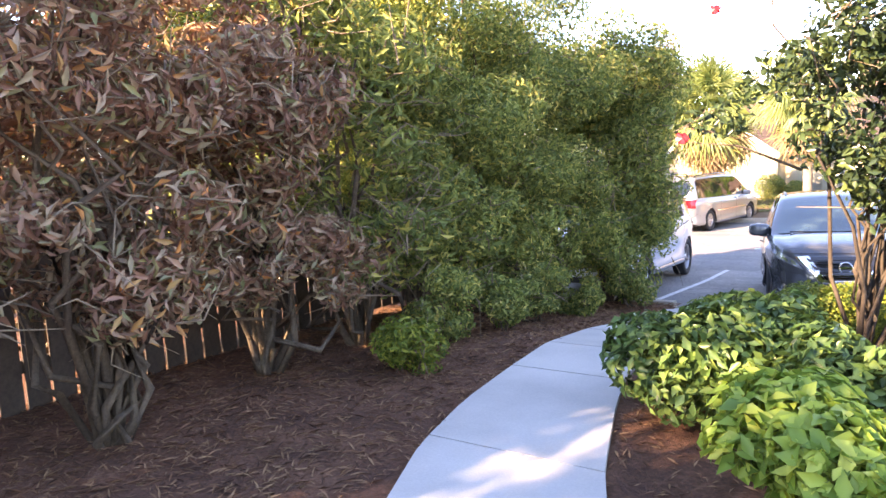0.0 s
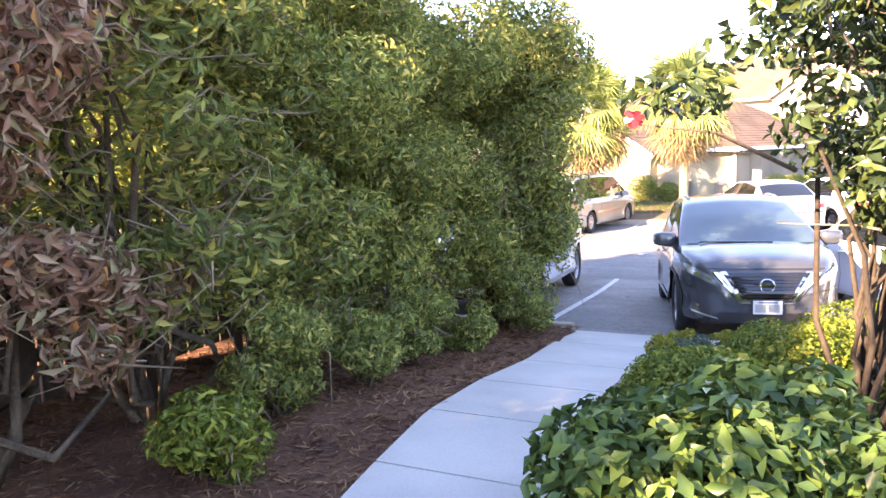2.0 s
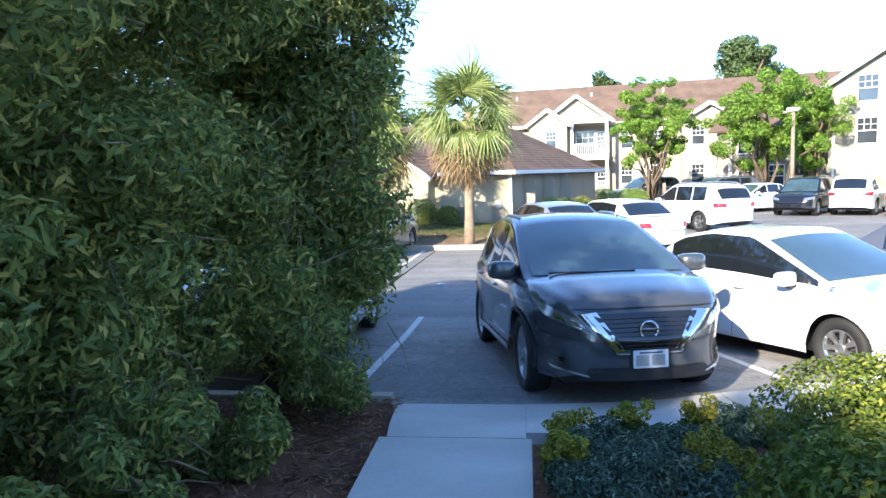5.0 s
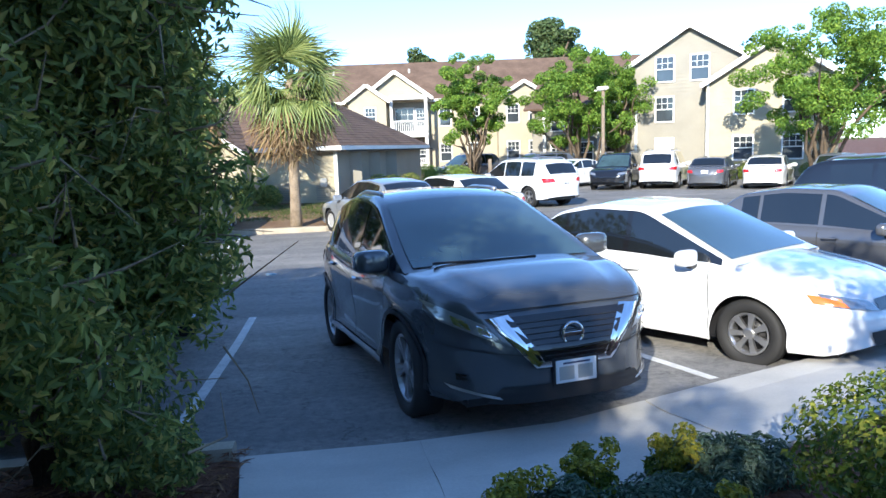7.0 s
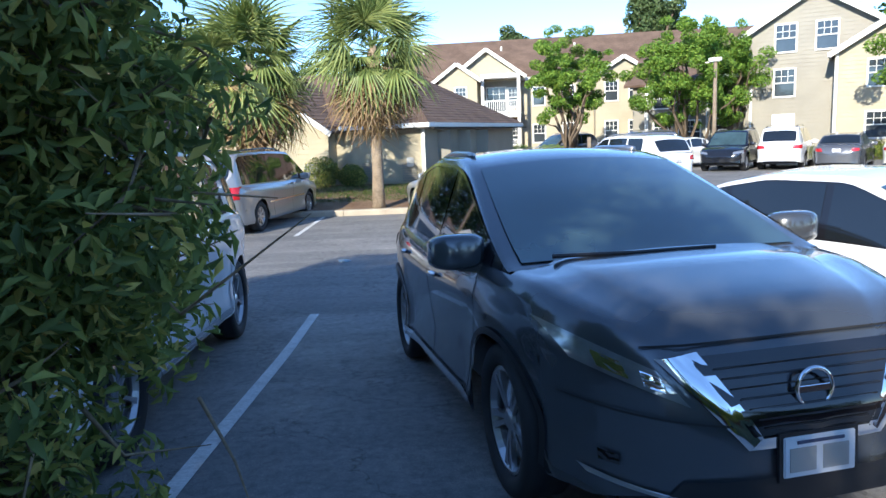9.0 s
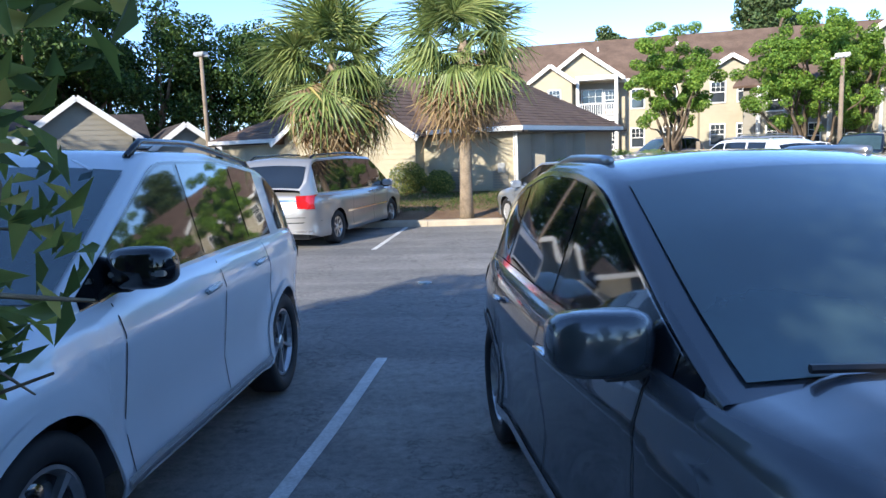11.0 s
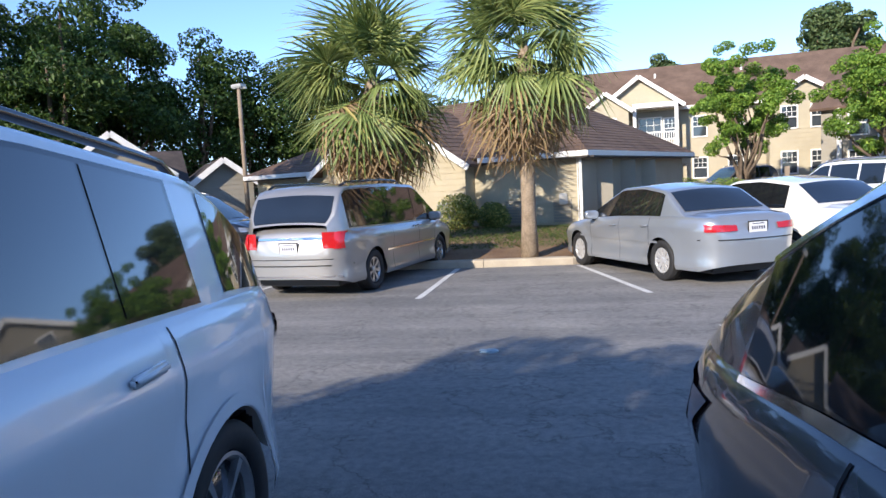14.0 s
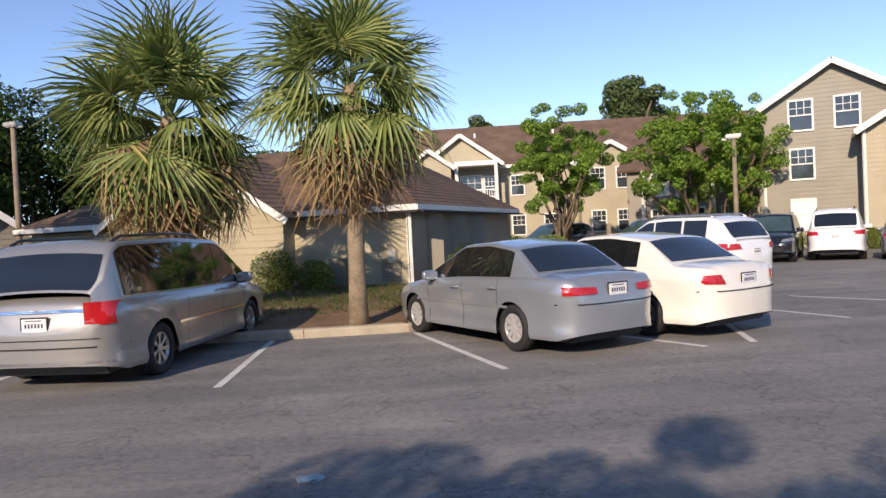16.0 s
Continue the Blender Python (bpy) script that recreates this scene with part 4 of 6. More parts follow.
side2 = Vector((math.cos(radians(ACC_HEAD + 2)), math.sin(radians(ACC_HEAD + 2))))
mid_ = lr + side2 * (2.85 + 0.95 - 4.95 / 2) - Vector((-side2.y, side2.x)) * 0.9
car("pearl white sedan with alloy wheels, rear to the aisle", LEX, mid_.x, mid_.y, ACC_HEAD + 2, None, "cream", "ten", near=True)
car("white crossover parked past the pearl sedan", suv(4.8, 1.92, 1.72), 8.1, 17.0, ACC_HEAD, None, "white", "five")
for lab, mk, cx_, cy_, hd_, pt in (("white sedan across the car park", sedan(4.8, 1.83, 1.45), 13.5, 27.5, -150, "white"), ("black SUV facing the aisle across the car park", suv(4.9, 1.93, 1.73), 15.0, 24.6, -125, "black"),
                                   ("boxy white SUV with black roof rack", suv(4.8, 1.9, 1.82, blackrail=True), 17.2, 24.0, 55, "white"), ("dark grey sedan across the car park", sedan(4.8, 1.83, 1.45), 18.9, 22.4, 52, "grey"),
                                   ("white sedan beside the dark grey sedan", sedan(4.8, 1.83, 1.45), 20.9, 21.0, 50, "cream"), ("silver sedan at the far end of the row", sedan(4.8, 1.83, 1.45), 23.2, 19.4, 48, "bluesilver"),
                                   ("grey minivan before the apartment house", suv(5.0, 1.95, 1.75, kind="minivan"), 9.6, 37.5, -150, "grey"),
                                   ("dark SUV parked past the minivan", suv(4.9, 1.95, 1.75), -9.3, 14.2, -8, "black"), ("grey pickup-like SUV behind the white sedan", suv(4.9, 1.95, 1.8), 12.4, 30.4, -160, "grey")):
    car(lab, mk, cx_, cy_, hd_, None, pt, "ten")


# ---- buildings ----
def lap_wall(parent, p, d, width, z0, z1, material, step=0.19, single=True, prof=None, name="board"):
    """Lapped boards on a wall from p along the unit direction d; prof(s0, s1 at height) may clip them. The outside is to the right of d."""
    n = Vector((d.y, -d.x, 0))
    lists = []
    z = z0
    while z < z1 - 0.02:
        zt = min(z + step, z1)
        a, b = prof(z) if prof else (0.0, width)
        a2, b2 = prof(zt) if prof else (a, b)
        if b - a > 0.1:
            q0, q1, q2, q3 = p + d * a, p + d * b, p + d * b2, p + d * a2
            lo, hi = n * 0.024, n * 0.006
            v = [q0 + lo + Vector((0, 0, z)), q1 + lo + Vector((0, 0, z)), q2 + hi + Vector((0, 0, zt)), q3 + hi + Vector((0, 0, zt)), q0 + Vector((0, 0, z)), q1 + Vector((0, 0, z))]
            lists.append((v, [(0, 1, 2, 3), (4, 5, 1, 0)]))
        z = zt
    if single:
        for v, f in lists:
            obj(name, mesh_from(name, v, f), material, parent)
    elif lists:
        v, f = joined(lists)
        tagged(obj("siding", mesh_from("siding", v, f), material, parent), kind="stuff")


def strip(parent, name, a, b, w, h, material, label=""):
    """A board from a to b, w thick sideways and h deep in height."""
    a, b = Vector(a), Vector(b)
    d = (b - a)
    ln = d.length
    q = d.to_track_quat("X", "Z").to_matrix().to_4x4()
    return part(name, box_bm(0, -w / 2, -h / 2, ln, w / 2, h / 2, min(w, h) * 0.15), material, parent, label, Matrix.Translation(a) @ q)


def slab(parent, name, pts, thick, material, courses=0):
    """A roof plane from its corners, with thickness; optional shingle courses as shallow steps."""
    P = [Vector(p) for p in pts]
    nrm = (P[1] - P[0]).cross(P[-1] - P[0]).normalized()
    if nrm.z < 0:
        nrm = -nrm
    k = len(P)
    v = P + [p - nrm * thick for p in P]
    f = [tuple(range(k)), tuple(range(k, 2 * k))[::-1]] + [(i, (i + 1) % k, k + (i + 1) % k, k + i) for i in range(k)]
    ob = obj(name, mesh_from(name, v, f), material, parent)
    if courses and k in (3, 4):
        lists = []
        lo0, lo1 = P[0], P[1]
        hi1, hi0 = P[2], P[3] if k == 4 else P[2]
        for c in range(courses):
            t0, t1 = c / courses, (c + 1) / courses
            a, b = lo0.lerp(hi0, t0), lo1.lerp(hi1, t0)
            e, g = lo1.lerp(hi1, t1), lo0.lerp(hi0, t1)
            u = nrm * 0.02
            w_ = nrm * 0.004
            lists.append(([a + u, b + u, e + w_, g + w_, a, b], [(0, 1, 2, 3), (4, 5, 1, 0)]))
        vv, ff = joined(lists)
        tagged(obj("shingle_course", mesh_from("shingle_course", vv, ff), material, ob), kind="stuff")
    return ob


def window(parent, c, d, w, h, blind=False):
    """A sash window centred at c on a wall along d; outside to the right of d."""
    n = Vector((d.y, -d.x, 0))
    ang = math.degrees(math.atan2(d.y, d.x))
    m = pose(*(c + n * 0.02), 0, 0, ang)
    win = part("window", box_bm(-w / 2, -0.012, -h / 2, w / 2, 0.02, h / 2), M_TRIM if blind else M_WINDOW, parent, "", m)
    t = 0.09
    for q in ((-w / 2 - t, -h / 2 - t, w / 2 + t, -h / 2), (-w / 2 - t, h / 2, w / 2 + t, h / 2 + t), (-w / 2 - t, -h / 2, -w / 2, h / 2), (w / 2, -h / 2, w / 2 + t, h / 2), (-w / 2, -0.03, w / 2, 0.03)):
        part("frame", box_bm(q[0], -0.045, q[1], q[2], 0.02, q[3]), M_TRIM, win)
    if not blind:
        for k in range(1, 3):
            part("glazing_bar", box_bm(-w / 2 + w * k / 3 - 0.014, -0.03, 0.03, -w / 2 + w * k / 3 + 0.014, -0.005, h / 2), M_TRIM, win)
        part("glazing_bar", box_bm(-w / 2, -0.03, h * 0.25 - 0.014, w / 2, -0.005, h * 0.25 + 0.014), M_TRIM, win)
    return win


def wall_box(parent, p, d, width, depth, z0, z1, material, name="wall"):
    """A solid core from front-left corner p, along d, going back."""
    n = Vector((-d.y, d.x, 0))
    q = [p, p + d * width, p + d * width + n * depth, p + n * depth]
    v = [x + Vector((0, 0, z)) for z in (z0, z1) for x in q]
    f = [(3, 2, 1, 0), (4, 5, 6, 7)] + [(i, (i + 1) % 4, 4 + (i + 1) % 4, 4 + i) for i in range(4)]
    return obj(name, mesh_from(name, v, f), material, parent)


# low clubhouse-like building behind the palms
C = Vector((1.07, 18.25, 0))
Lc = Vector((-11.9, 24.33, 0))
dB = (C - Lc).normalized()
nB = Vector((-dB.y, dB.x, 0))                # to the back
WB_, DB_ = (C - Lc).length, 10.0
Z0, ZE = 0.15, 2.45
shed = thing("house", "single-storey building with tan lap siding and brown shingle roof", "building")
wall_box(shed, Lc + dB * 0.03 + nB * 0.03, dB, WB_ - 0.06, DB_ - 0.06, Z0 - 0.3, ZE, M_SIDING)
GX0, GX1 = 4.3, 10.6                          # the front gable
GS = 0.62
peak = ZE + (GX1 - GX0) / 2 * GS


def gable_prof(z):
    if z <= ZE:
        return 0.0, GX1 - GX0
    k = (z - ZE) / GS
    return k, GX1 - GX0 - k


FWD = -nB * 0.55
lap_wall(shed, Lc, dB, GX0 - 0.02, Z0, ZE, M_SIDING)
lap_wall(shed, Lc + dB * GX1, dB, WB_ - GX1, Z0, ZE, M_SIDING)
wall_box(shed, Lc + dB * GX0 + FWD + nB * 0.01, dB, GX1 - GX0, 0.6, Z0 - 0.3, ZE, M_SIDING)
lap_wall(shed, Lc + dB * GX0 + FWD, dB, GX1 - GX0, Z0, peak - 0.15, M_SIDING, prof=gable_prof)
tri = [Lc + dB * GX0 + FWD + nB * 0.01 + Vector((0, 0, ZE)), Lc + dB * GX1 + FWD + nB * 0.01 + Vector((0, 0, ZE)), Lc + dB * (GX0 + GX1) / 2 + FWD + nB * 0.01 + Vector((0, 0, peak))]
obj("gable", mesh_from("gable", tri + [t + nB * 2 for t in tri], [(0, 1, 2), (5, 4, 3), (0, 3, 4, 1), (1, 4, 5, 2), (2, 5, 3, 0)]), M_SIDING, shed)
# side wall away from the sun: its shade is in the greyer siding colour
lap_wall(shed, C, nB, DB_, Z0, ZE, M_SIDING_GREY_SHADED)
OV = 0.4
fl, fr_ = Lc - dB * OV - nB * OV, C + dB * OV - nB * OV
bl, br = Lc - dB * OV + nB * (DB_ + OV), C + dB * OV + nB * (DB_ + OV)
RZ = 5.0
hip = (DB_ / 2 + OV)
r0, r1 = Lc + dB * (hip - OV) + nB * DB_ / 2 + Vector((0, 0, RZ)), C - dB * (hip - OV - 1.5) + nB * DB_ / 2 + Vector((0, 0, RZ))
ez = Vector((0, 0, ZE + 0.02))
slab(shed, "roof", [fl + ez, fr_ + ez, r1, r0], 0.06, M_SHINGLE, 22)
slab(shed, "roof", [fr_ + ez, br + ez, r1], 0.06, M_SHINGLE, 22)
slab(shed, "roof", [br + ez, bl + ez, r0, r1], 0.06, M_SHINGLE, 8)
slab(shed, "roof", [bl + ez, fl + ez, r0], 0.06, M_SHINGLE, 8)
gm = Lc + dB * (GX0 + GX1) / 2 - nB * 0.95
gz = Vector((0, 0, peak + 0.08))
for s_ in (-1, 1):
    e0 = gm + dB * s_ * ((GX1 - GX0) / 2 + 0.4) + Vector((0, 0, ZE - 0.17))
    slab(shed, "roof", [e0, e0 + nB * 4.2, gm + gz + nB * 4.2, gm + gz], 0.08, M_SHINGLE, 14)
    strip(shed, "rake_board", e0 + Vector((0, 0, -0.1)) - nB * 0.03, gm + gz + Vector((0, 0, -0.1)) - nB * 0.03, 0.04, 0.2, M_TRIM, "white rake board")
for a, b in ((fl, Lc + dB * (GX0 - 0.4) - nB * OV), (Lc + dB * (GX1 + 0.4) - nB * OV, fr_), (fr_, br)):
    strip(shed, "fascia", a + Vector((0, 0, ZE - 0.06)), b + Vector((0, 0, ZE - 0.06)), 0.05, 0.16, M_TRIM, "white fascia board")
    # soffit strip, eave shade painted in as its dark colour
    strip(shed, "soffit", a + Vector((0, 0, ZE - 0.17)) + nB * 0.15, b + Vector((0, 0, ZE - 0.17)) + nB * 0.15, 0.28, 0.05, M_EAVE_SHADE)
strip(shed, "downpipe", C + dB * 0.03 - nB * 0.08 + Vector((0, 0, Z0)), C + dB * 0.03 - nB * 0.08 + Vector((0, 0, ZE - 0.1)), 0.09, 0.09, M_TRIM)
strip(shed, "corner_board", C - dB * 0.08 - nB * 0.035 + Vector((0, 0, Z0)), C - dB * 0.08 - nB * 0.035 + Vector((0, 0, ZE - 0.15)), 0.12, 0.03, M_TRIM)
for q in (1.2, 3.2, 5.2):
    # door panels share the side wall's shaded colour
    strip(shed, "door_panel", C + dB * 0.035 + nB * q + Vector((0, 0, Z0)), C + dB * 0.035 + nB * q + Vector((0, 0, Z0 + 2.05)), 0.04, 0.9, M_SIDING_GREY_SHADED)
for q, w_ in ((WB_ - 0.9, 0.6), (WB_ - 2.6, 0.6)):
    for k in range(8):
        strip(shed, "vent_slat", Lc + dB * q - nB * 0.04 + Vector((0, 0, Z0 + 0.25 + 0.09 * k)), Lc + dB * (q + w_) - nB * 0.04 + Vector((0, 0, Z0 + 0.25 + 0.09 * k)), 0.03, 0.07, M_SIDING_GREY_SHADED)
strip(shed, "meter_box", Lc + dB * (WB_ - 0.55) - nB * 0.08 + Vector((0, 0, 0.9)), Lc + dB * (WB_ - 0.55) - nB * 0.08 + Vector((0, 0, 1.25)), 0.2, 0.25, M_GALV)
ac = thing("air_conditioner", "grey outdoor air conditioner beside the building wall", "air conditioner", m=Matrix.Translation(Lc + dB * (WB_ - 4.1) - nB * 0.9 + Vector((0, 0, 0.32))))
part("case", box_bm(-0.4, -0.4, 0, 0.4, 0.4, 0.8, 0.04), M_GALV, ac)
v, f = lathe([(0.0, 0.83), (0.3, 0.83), (0.33, 0.8)], 24)
obj("fan_grille", mesh_from("fan_grille", [(a, c, b) for a, b, c in v], f), M_BLACK, ac)


def gable_block(parent, p, d, width, depth, z0, ze, slope, siding, roof, over=0.4, boards=0.3):
    """A wing with a gable towards the viewer. p: front-left corner."""
    n = Vector((-d.y, d.x, 0))
    wall_box(parent, p + n * 0.03, d, width, depth, z0 - 0.4, ze, siding)
    pk = ze + width / 2 * slope

    def prof(z):
        k = max(0, (z - ze) / slope)
        return k, width - k

    a, b, c = p + n * 0.03 + Vector((0, 0, ze)), p + n * 0.03 + d * width + Vector((0, 0, ze)), p + n * 0.03 + d * width / 2 + Vector((0, 0, pk))
    obj("gable", mesh_from("gable", [a, b, c, a + n * depth, b + n * depth, c + n * depth], [(0, 1, 2), (5, 4, 3), (0, 3, 4, 1), (1, 4, 5, 2), (2, 5, 3, 0)]), siding, parent)
    lap_wall(parent, p, d, width, z0, pk - 0.1, siding, boards, False, prof)
    top = p + d * width / 2 - n * over + Vector((0, 0, pk + 0.1))
    for s_ in (-1, 1):
        e = p + d * (width / 2 + s_ * (width / 2 + over)) - n * over + Vector((0, 0, ze - over * slope + 0.1))
        slab(parent, "roof", [e, e + n * (depth + over), top + n * (depth + over), top], 0.12, roof)
        strip(parent, "rake_board", e + Vector((0, 0, -0.12)) - n * 0.03, top + Vector((0, 0, -0.12)) - n * 0.03, 0.06, 0.28, M_TRIM, "white rake board")
        strip(parent, "gutter", e + Vector((0, 0, -0.12)), e + n * depth + Vector((0, 0, -0.12)), 0.1, 0.14, M_TRIM)
    return pk


# apartment house beyond the low building
apt = thing("apartment_building", "tan two-storey apartment house with white trim, gables and balconies", "building")
dA = Vector((0.985, -0.17, 0)).normalized()
nA = Vector((-dA.y, dA.x, 0))
A0 = Vector((5.72, 49.8, 0)) - dA * 2.6
AZ = 0.6
wall_box(apt, A0 - dA * 6 + nA * 2.4, dA, 31, 9, AZ - 0.5, 6.6, M_SIDING)
lap_wall(apt, A0 - dA * 6 + nA * 2.36, dA, 31, AZ, 6.6, M_SIDING, 0.3, False)
ra, rb = A0 - dA * 6.6 + nA * 1.8 + Vector((0, 0, 6.5)), A0 + dA * 25.6 + nA * 1.8 + Vector((0, 0, 6.5))
slab(apt, "roof", [ra, rb, rb + nA * 5.2 + Vector((0, 0, 3.7)), ra + nA * 5.2 + Vector((0, 0, 3.7))], 0.15, M_SHINGLE)
slab(apt, "roof", [ra + nA * 10.4, rb + nA * 10.4, rb + nA * 5.2 + Vector((0, 0, 3.7)), ra + nA * 5.2 + Vector((0, 0, 3.7))], 0.15, M_SHINGLE)
strip(apt, "fascia", ra + Vector((0, 0, -0.1)), rb + Vector((0, 0, -0.1)), 0.1, 0.25, M_TRIM)


def balcony_front(parent, p, d, width, depth, z0, zt, cols=True):
    """Two open floors with slab, rail, posts and a recess behind, its shade put into darker siding."""
    n = Vector((-d.y, d.x, 0))
    h = (zt - z0) / 2
    wall_box(parent, p + n * depth, d, width, 0.2, z0 - 0.4, zt, M_SIDING_GREY_SHADED, "recess_wall")
    for k in (1, 2):
        wall_box(parent, p, d, width, depth, z0 + h * k - 0.32, z0 + h * k, M_TRIM, "balcony_floor")
    for s_ in (0.12, width - 0.12):
        strip(parent, "post", p + d * s_ + n * 0.12 + Vector((0, 0, z0 - 0.4)), p + d * s_ + n * 0.12 + Vector((0, 0, zt)), 0.24, 0.24, M_TRIM, "white post")
    for k in (0, 1):
        zz = z0 + h * k
        for r_ in (0.12, 0.98):
            strip(parent, "rail", p + n * 0.1 + Vector((0, 0, zz + r_)), p + n * 0.1 + d * width + Vector((0, 0, zz + r_)), 0.07, 0.08, M_TRIM)
        cnt = int(width / 0.16)
        for i in range(1, cnt):
            strip(parent, "baluster", p + n * 0.1 + d * (width * i / cnt) + Vector((0, 0, zz + 0.12)), p + n * 0.1 + d * (width * i / cnt) + Vector((0, 0, zz + 0.98)), 0.05, 0.05, M_TRIM)
        wn_ = window(parent, p + n * (depth - 0.03) + d * width * 0.35 + Vector((0, 0, zz + 1.1)), d, 1.5, 2.0)
        window(parent, p + n * (depth - 0.03) + d * width * 0.8 + Vector((0, 0, zz + 1.3)), d, 0.8, 1.4)


pk_ = gable_block(apt, A0 + Vector((0, 0, 0)) + nA * 1.2, dA, 5.4, 4.0, 6.7, 6.85, 0.72, M_SIDING, M_SHINGLE, 0.45)
balcony_front(apt, A0 + dA * 2.3 - nA * 0.1, dA, 3.1, 1.8, AZ, 6.75)
gable_block(apt, A0 - dA * 1.05 - nA * 0.5, dA, 3.1, 4.0, AZ, 6.5, 0.72, M_SIDING, M_SHINGLE, 0.35)
for z_ in (2.1, 5.1):
    window(apt, A0 + dA * 0.75 - nA * 0.53 + Vector((0, 0, z_)), dA, 0.8, 1.3)
for q in (11.2, 19.4):
    gable_block(apt, A0 + dA * q - nA * 0.3, dA, 4.2, 4.0, AZ, 6.3, 0.6, M_SIDING, M_SHINGLE, 0.4)
    balcony_front(apt, A0 + dA * (q + 4.6), dA, 2.9, 1.8, AZ, 6.3)
    for z_ in (2.0, 5.0):
        for k in (1.2, 3.0):
            window(apt, A0 + dA * (q + k) - nA * 0.33 + Vector((0, 0, z_)), dA, 0.9, 1.4)
for q in (6.8, 9.2):
    for z_ in (2.0, 5.0):
        window(apt, A0 + dA * q + nA * 2.34 + Vector((0, 0, z_)), dA, 0.9, 1.4)
for q in (-3.2, 3.6, 9.8):
    strip(apt, "roof_vent", A0 + dA * q + nA * 5.6 + Vector((0, 0, 8.6)), A0 + dA * q + nA * 5.6 + Vector((0, 0, 9.5)), 0.15, 0.15, M_TRIM)

# three-storey house on the far corner
apt2 = thing("apartment_building", "tall tan apartment house with white trim and sash windows", "building")
dC = Vector((0.85, -0.53, 0)).normalized()
nC = Vector((-dC.y, dC.x, 0))
PB = Vector((22.9, 32.2, 0)) - dC * 3.7
ZB = 0.45
gable_block(apt2, PB, dC, 6.9, 9.0, ZB, 7.1, 0.62, M_SIDING_GREY_SHADED, M_SHINGLE, 0.45, 0.22)
for z_, bl_ in ((6.7, False), (4.25, False), (1.7, True)):
    for k in (2.0, 4.05):
        if z_ > 6 or k < 3:
            window(apt2, PB + dC * k - nC * 0.03 + Vector((0, 0, z_)), dC, 1.0, 1.45, bl_)
gable_block(apt2, PB + dC * 4.7 - nC * 1.6, dC, 6.8, 5.0, ZB, 5.7, 0.62, M_SIDING, M_SHINGLE, 0.45, 0.22)
strip(apt2, "downpipe", PB + dC * 4.62 - nC * 1.7 + Vector((0, 0, ZB)), PB + dC * 4.62 - nC * 1.7 + Vector((0, 0, 5.6)), 0.14, 0.14, M_TRIM)
strip(apt2, "downpipe", PB + dC * 0.25 - nC * 0.1 + Vector((0, 0, ZB)), PB + dC * 0.25 - nC * 0.1 + Vector((0, 0, 5.2)), 0.14, 0.14, M_TRIM)
for z_ in (1.75, 4.4):
    for k in (6.6, 9.2):
        window(apt2, PB + dC * k - nC * 1.63 + Vector((0, 0, z_)), dC, 1.0, 1.3)
# side wing with a low roof and entry porch
wall_box(apt2, PB - dC * 7.5 + nC * 3.0, dC, 7.4, 7, ZB - 0.4, 4.9, M_SIDING_GREY_SHADED)
lap_wall(apt2, PB - dC * 7.5 + nC * 2.96, dC, 7.4, ZB, 4.9, M_SIDING_GREY_SHADED, 0.22, False)
e0, e1 = PB - dC * 8.0 + nC * 2.5 + Vector((0, 0, 4.85)), PB + dC * 0.6 + nC * 2.5 + Vector((0, 0, 4.85))
slab(apt2, "roof", [e0, e1, e1 + nC * 4.5 + Vector((0, 0, 2.4)), e0 + nC * 4.5 + Vector((0, 0, 2.4))], 0.14, M_SHINGLE)
wall_box(apt2, PB - dC * 1.3 + nC * 0.6, dC, 1.3, 3, ZB - 0.4, 5.0, M_SIDING_GREY_SHADED)
slab(apt2, "roof", [PB - dC * 1.8 + nC * 0.2 + Vector((0, 0, 4.95)), PB + dC * 0.3 + nC * 0.2 + Vector((0, 0, 4.95)), PB + dC * 0.3 + nC * 3 + Vector((0, 0, 6.3)), PB - dC * 1.8 + nC * 3 + Vector((0, 0, 6.3))], 0.14, M_SHINGLE)
strip(apt2, "fascia", PB - dC * 1.8 + nC * 0.2 + Vector((0, 0, 4.9)), PB + dC * 0.3 + nC * 0.2 + Vector((0, 0, 4.9)), 0.1, 0.25, M_TRIM)
for k in (-6.5, -4.5, -2.6):
    strip(apt2, "post", PB + dC * k + nC * 2.6 + Vector((0, 0, ZB)), PB + dC * k + nC * 2.6 + Vector((0, 0, 4.8)), 0.22, 0.22, M_TRIM)
    window(apt2, PB + dC * (k + 0.9) + nC * 2.94 + Vector((0, 0, 1.7)), dC, 0.9, 1.4)
    window(apt2, PB + dC * (k + 0.9) + nC * 2.94 + Vector((0, 0, 3.9)), dC, 0.9, 1.2)

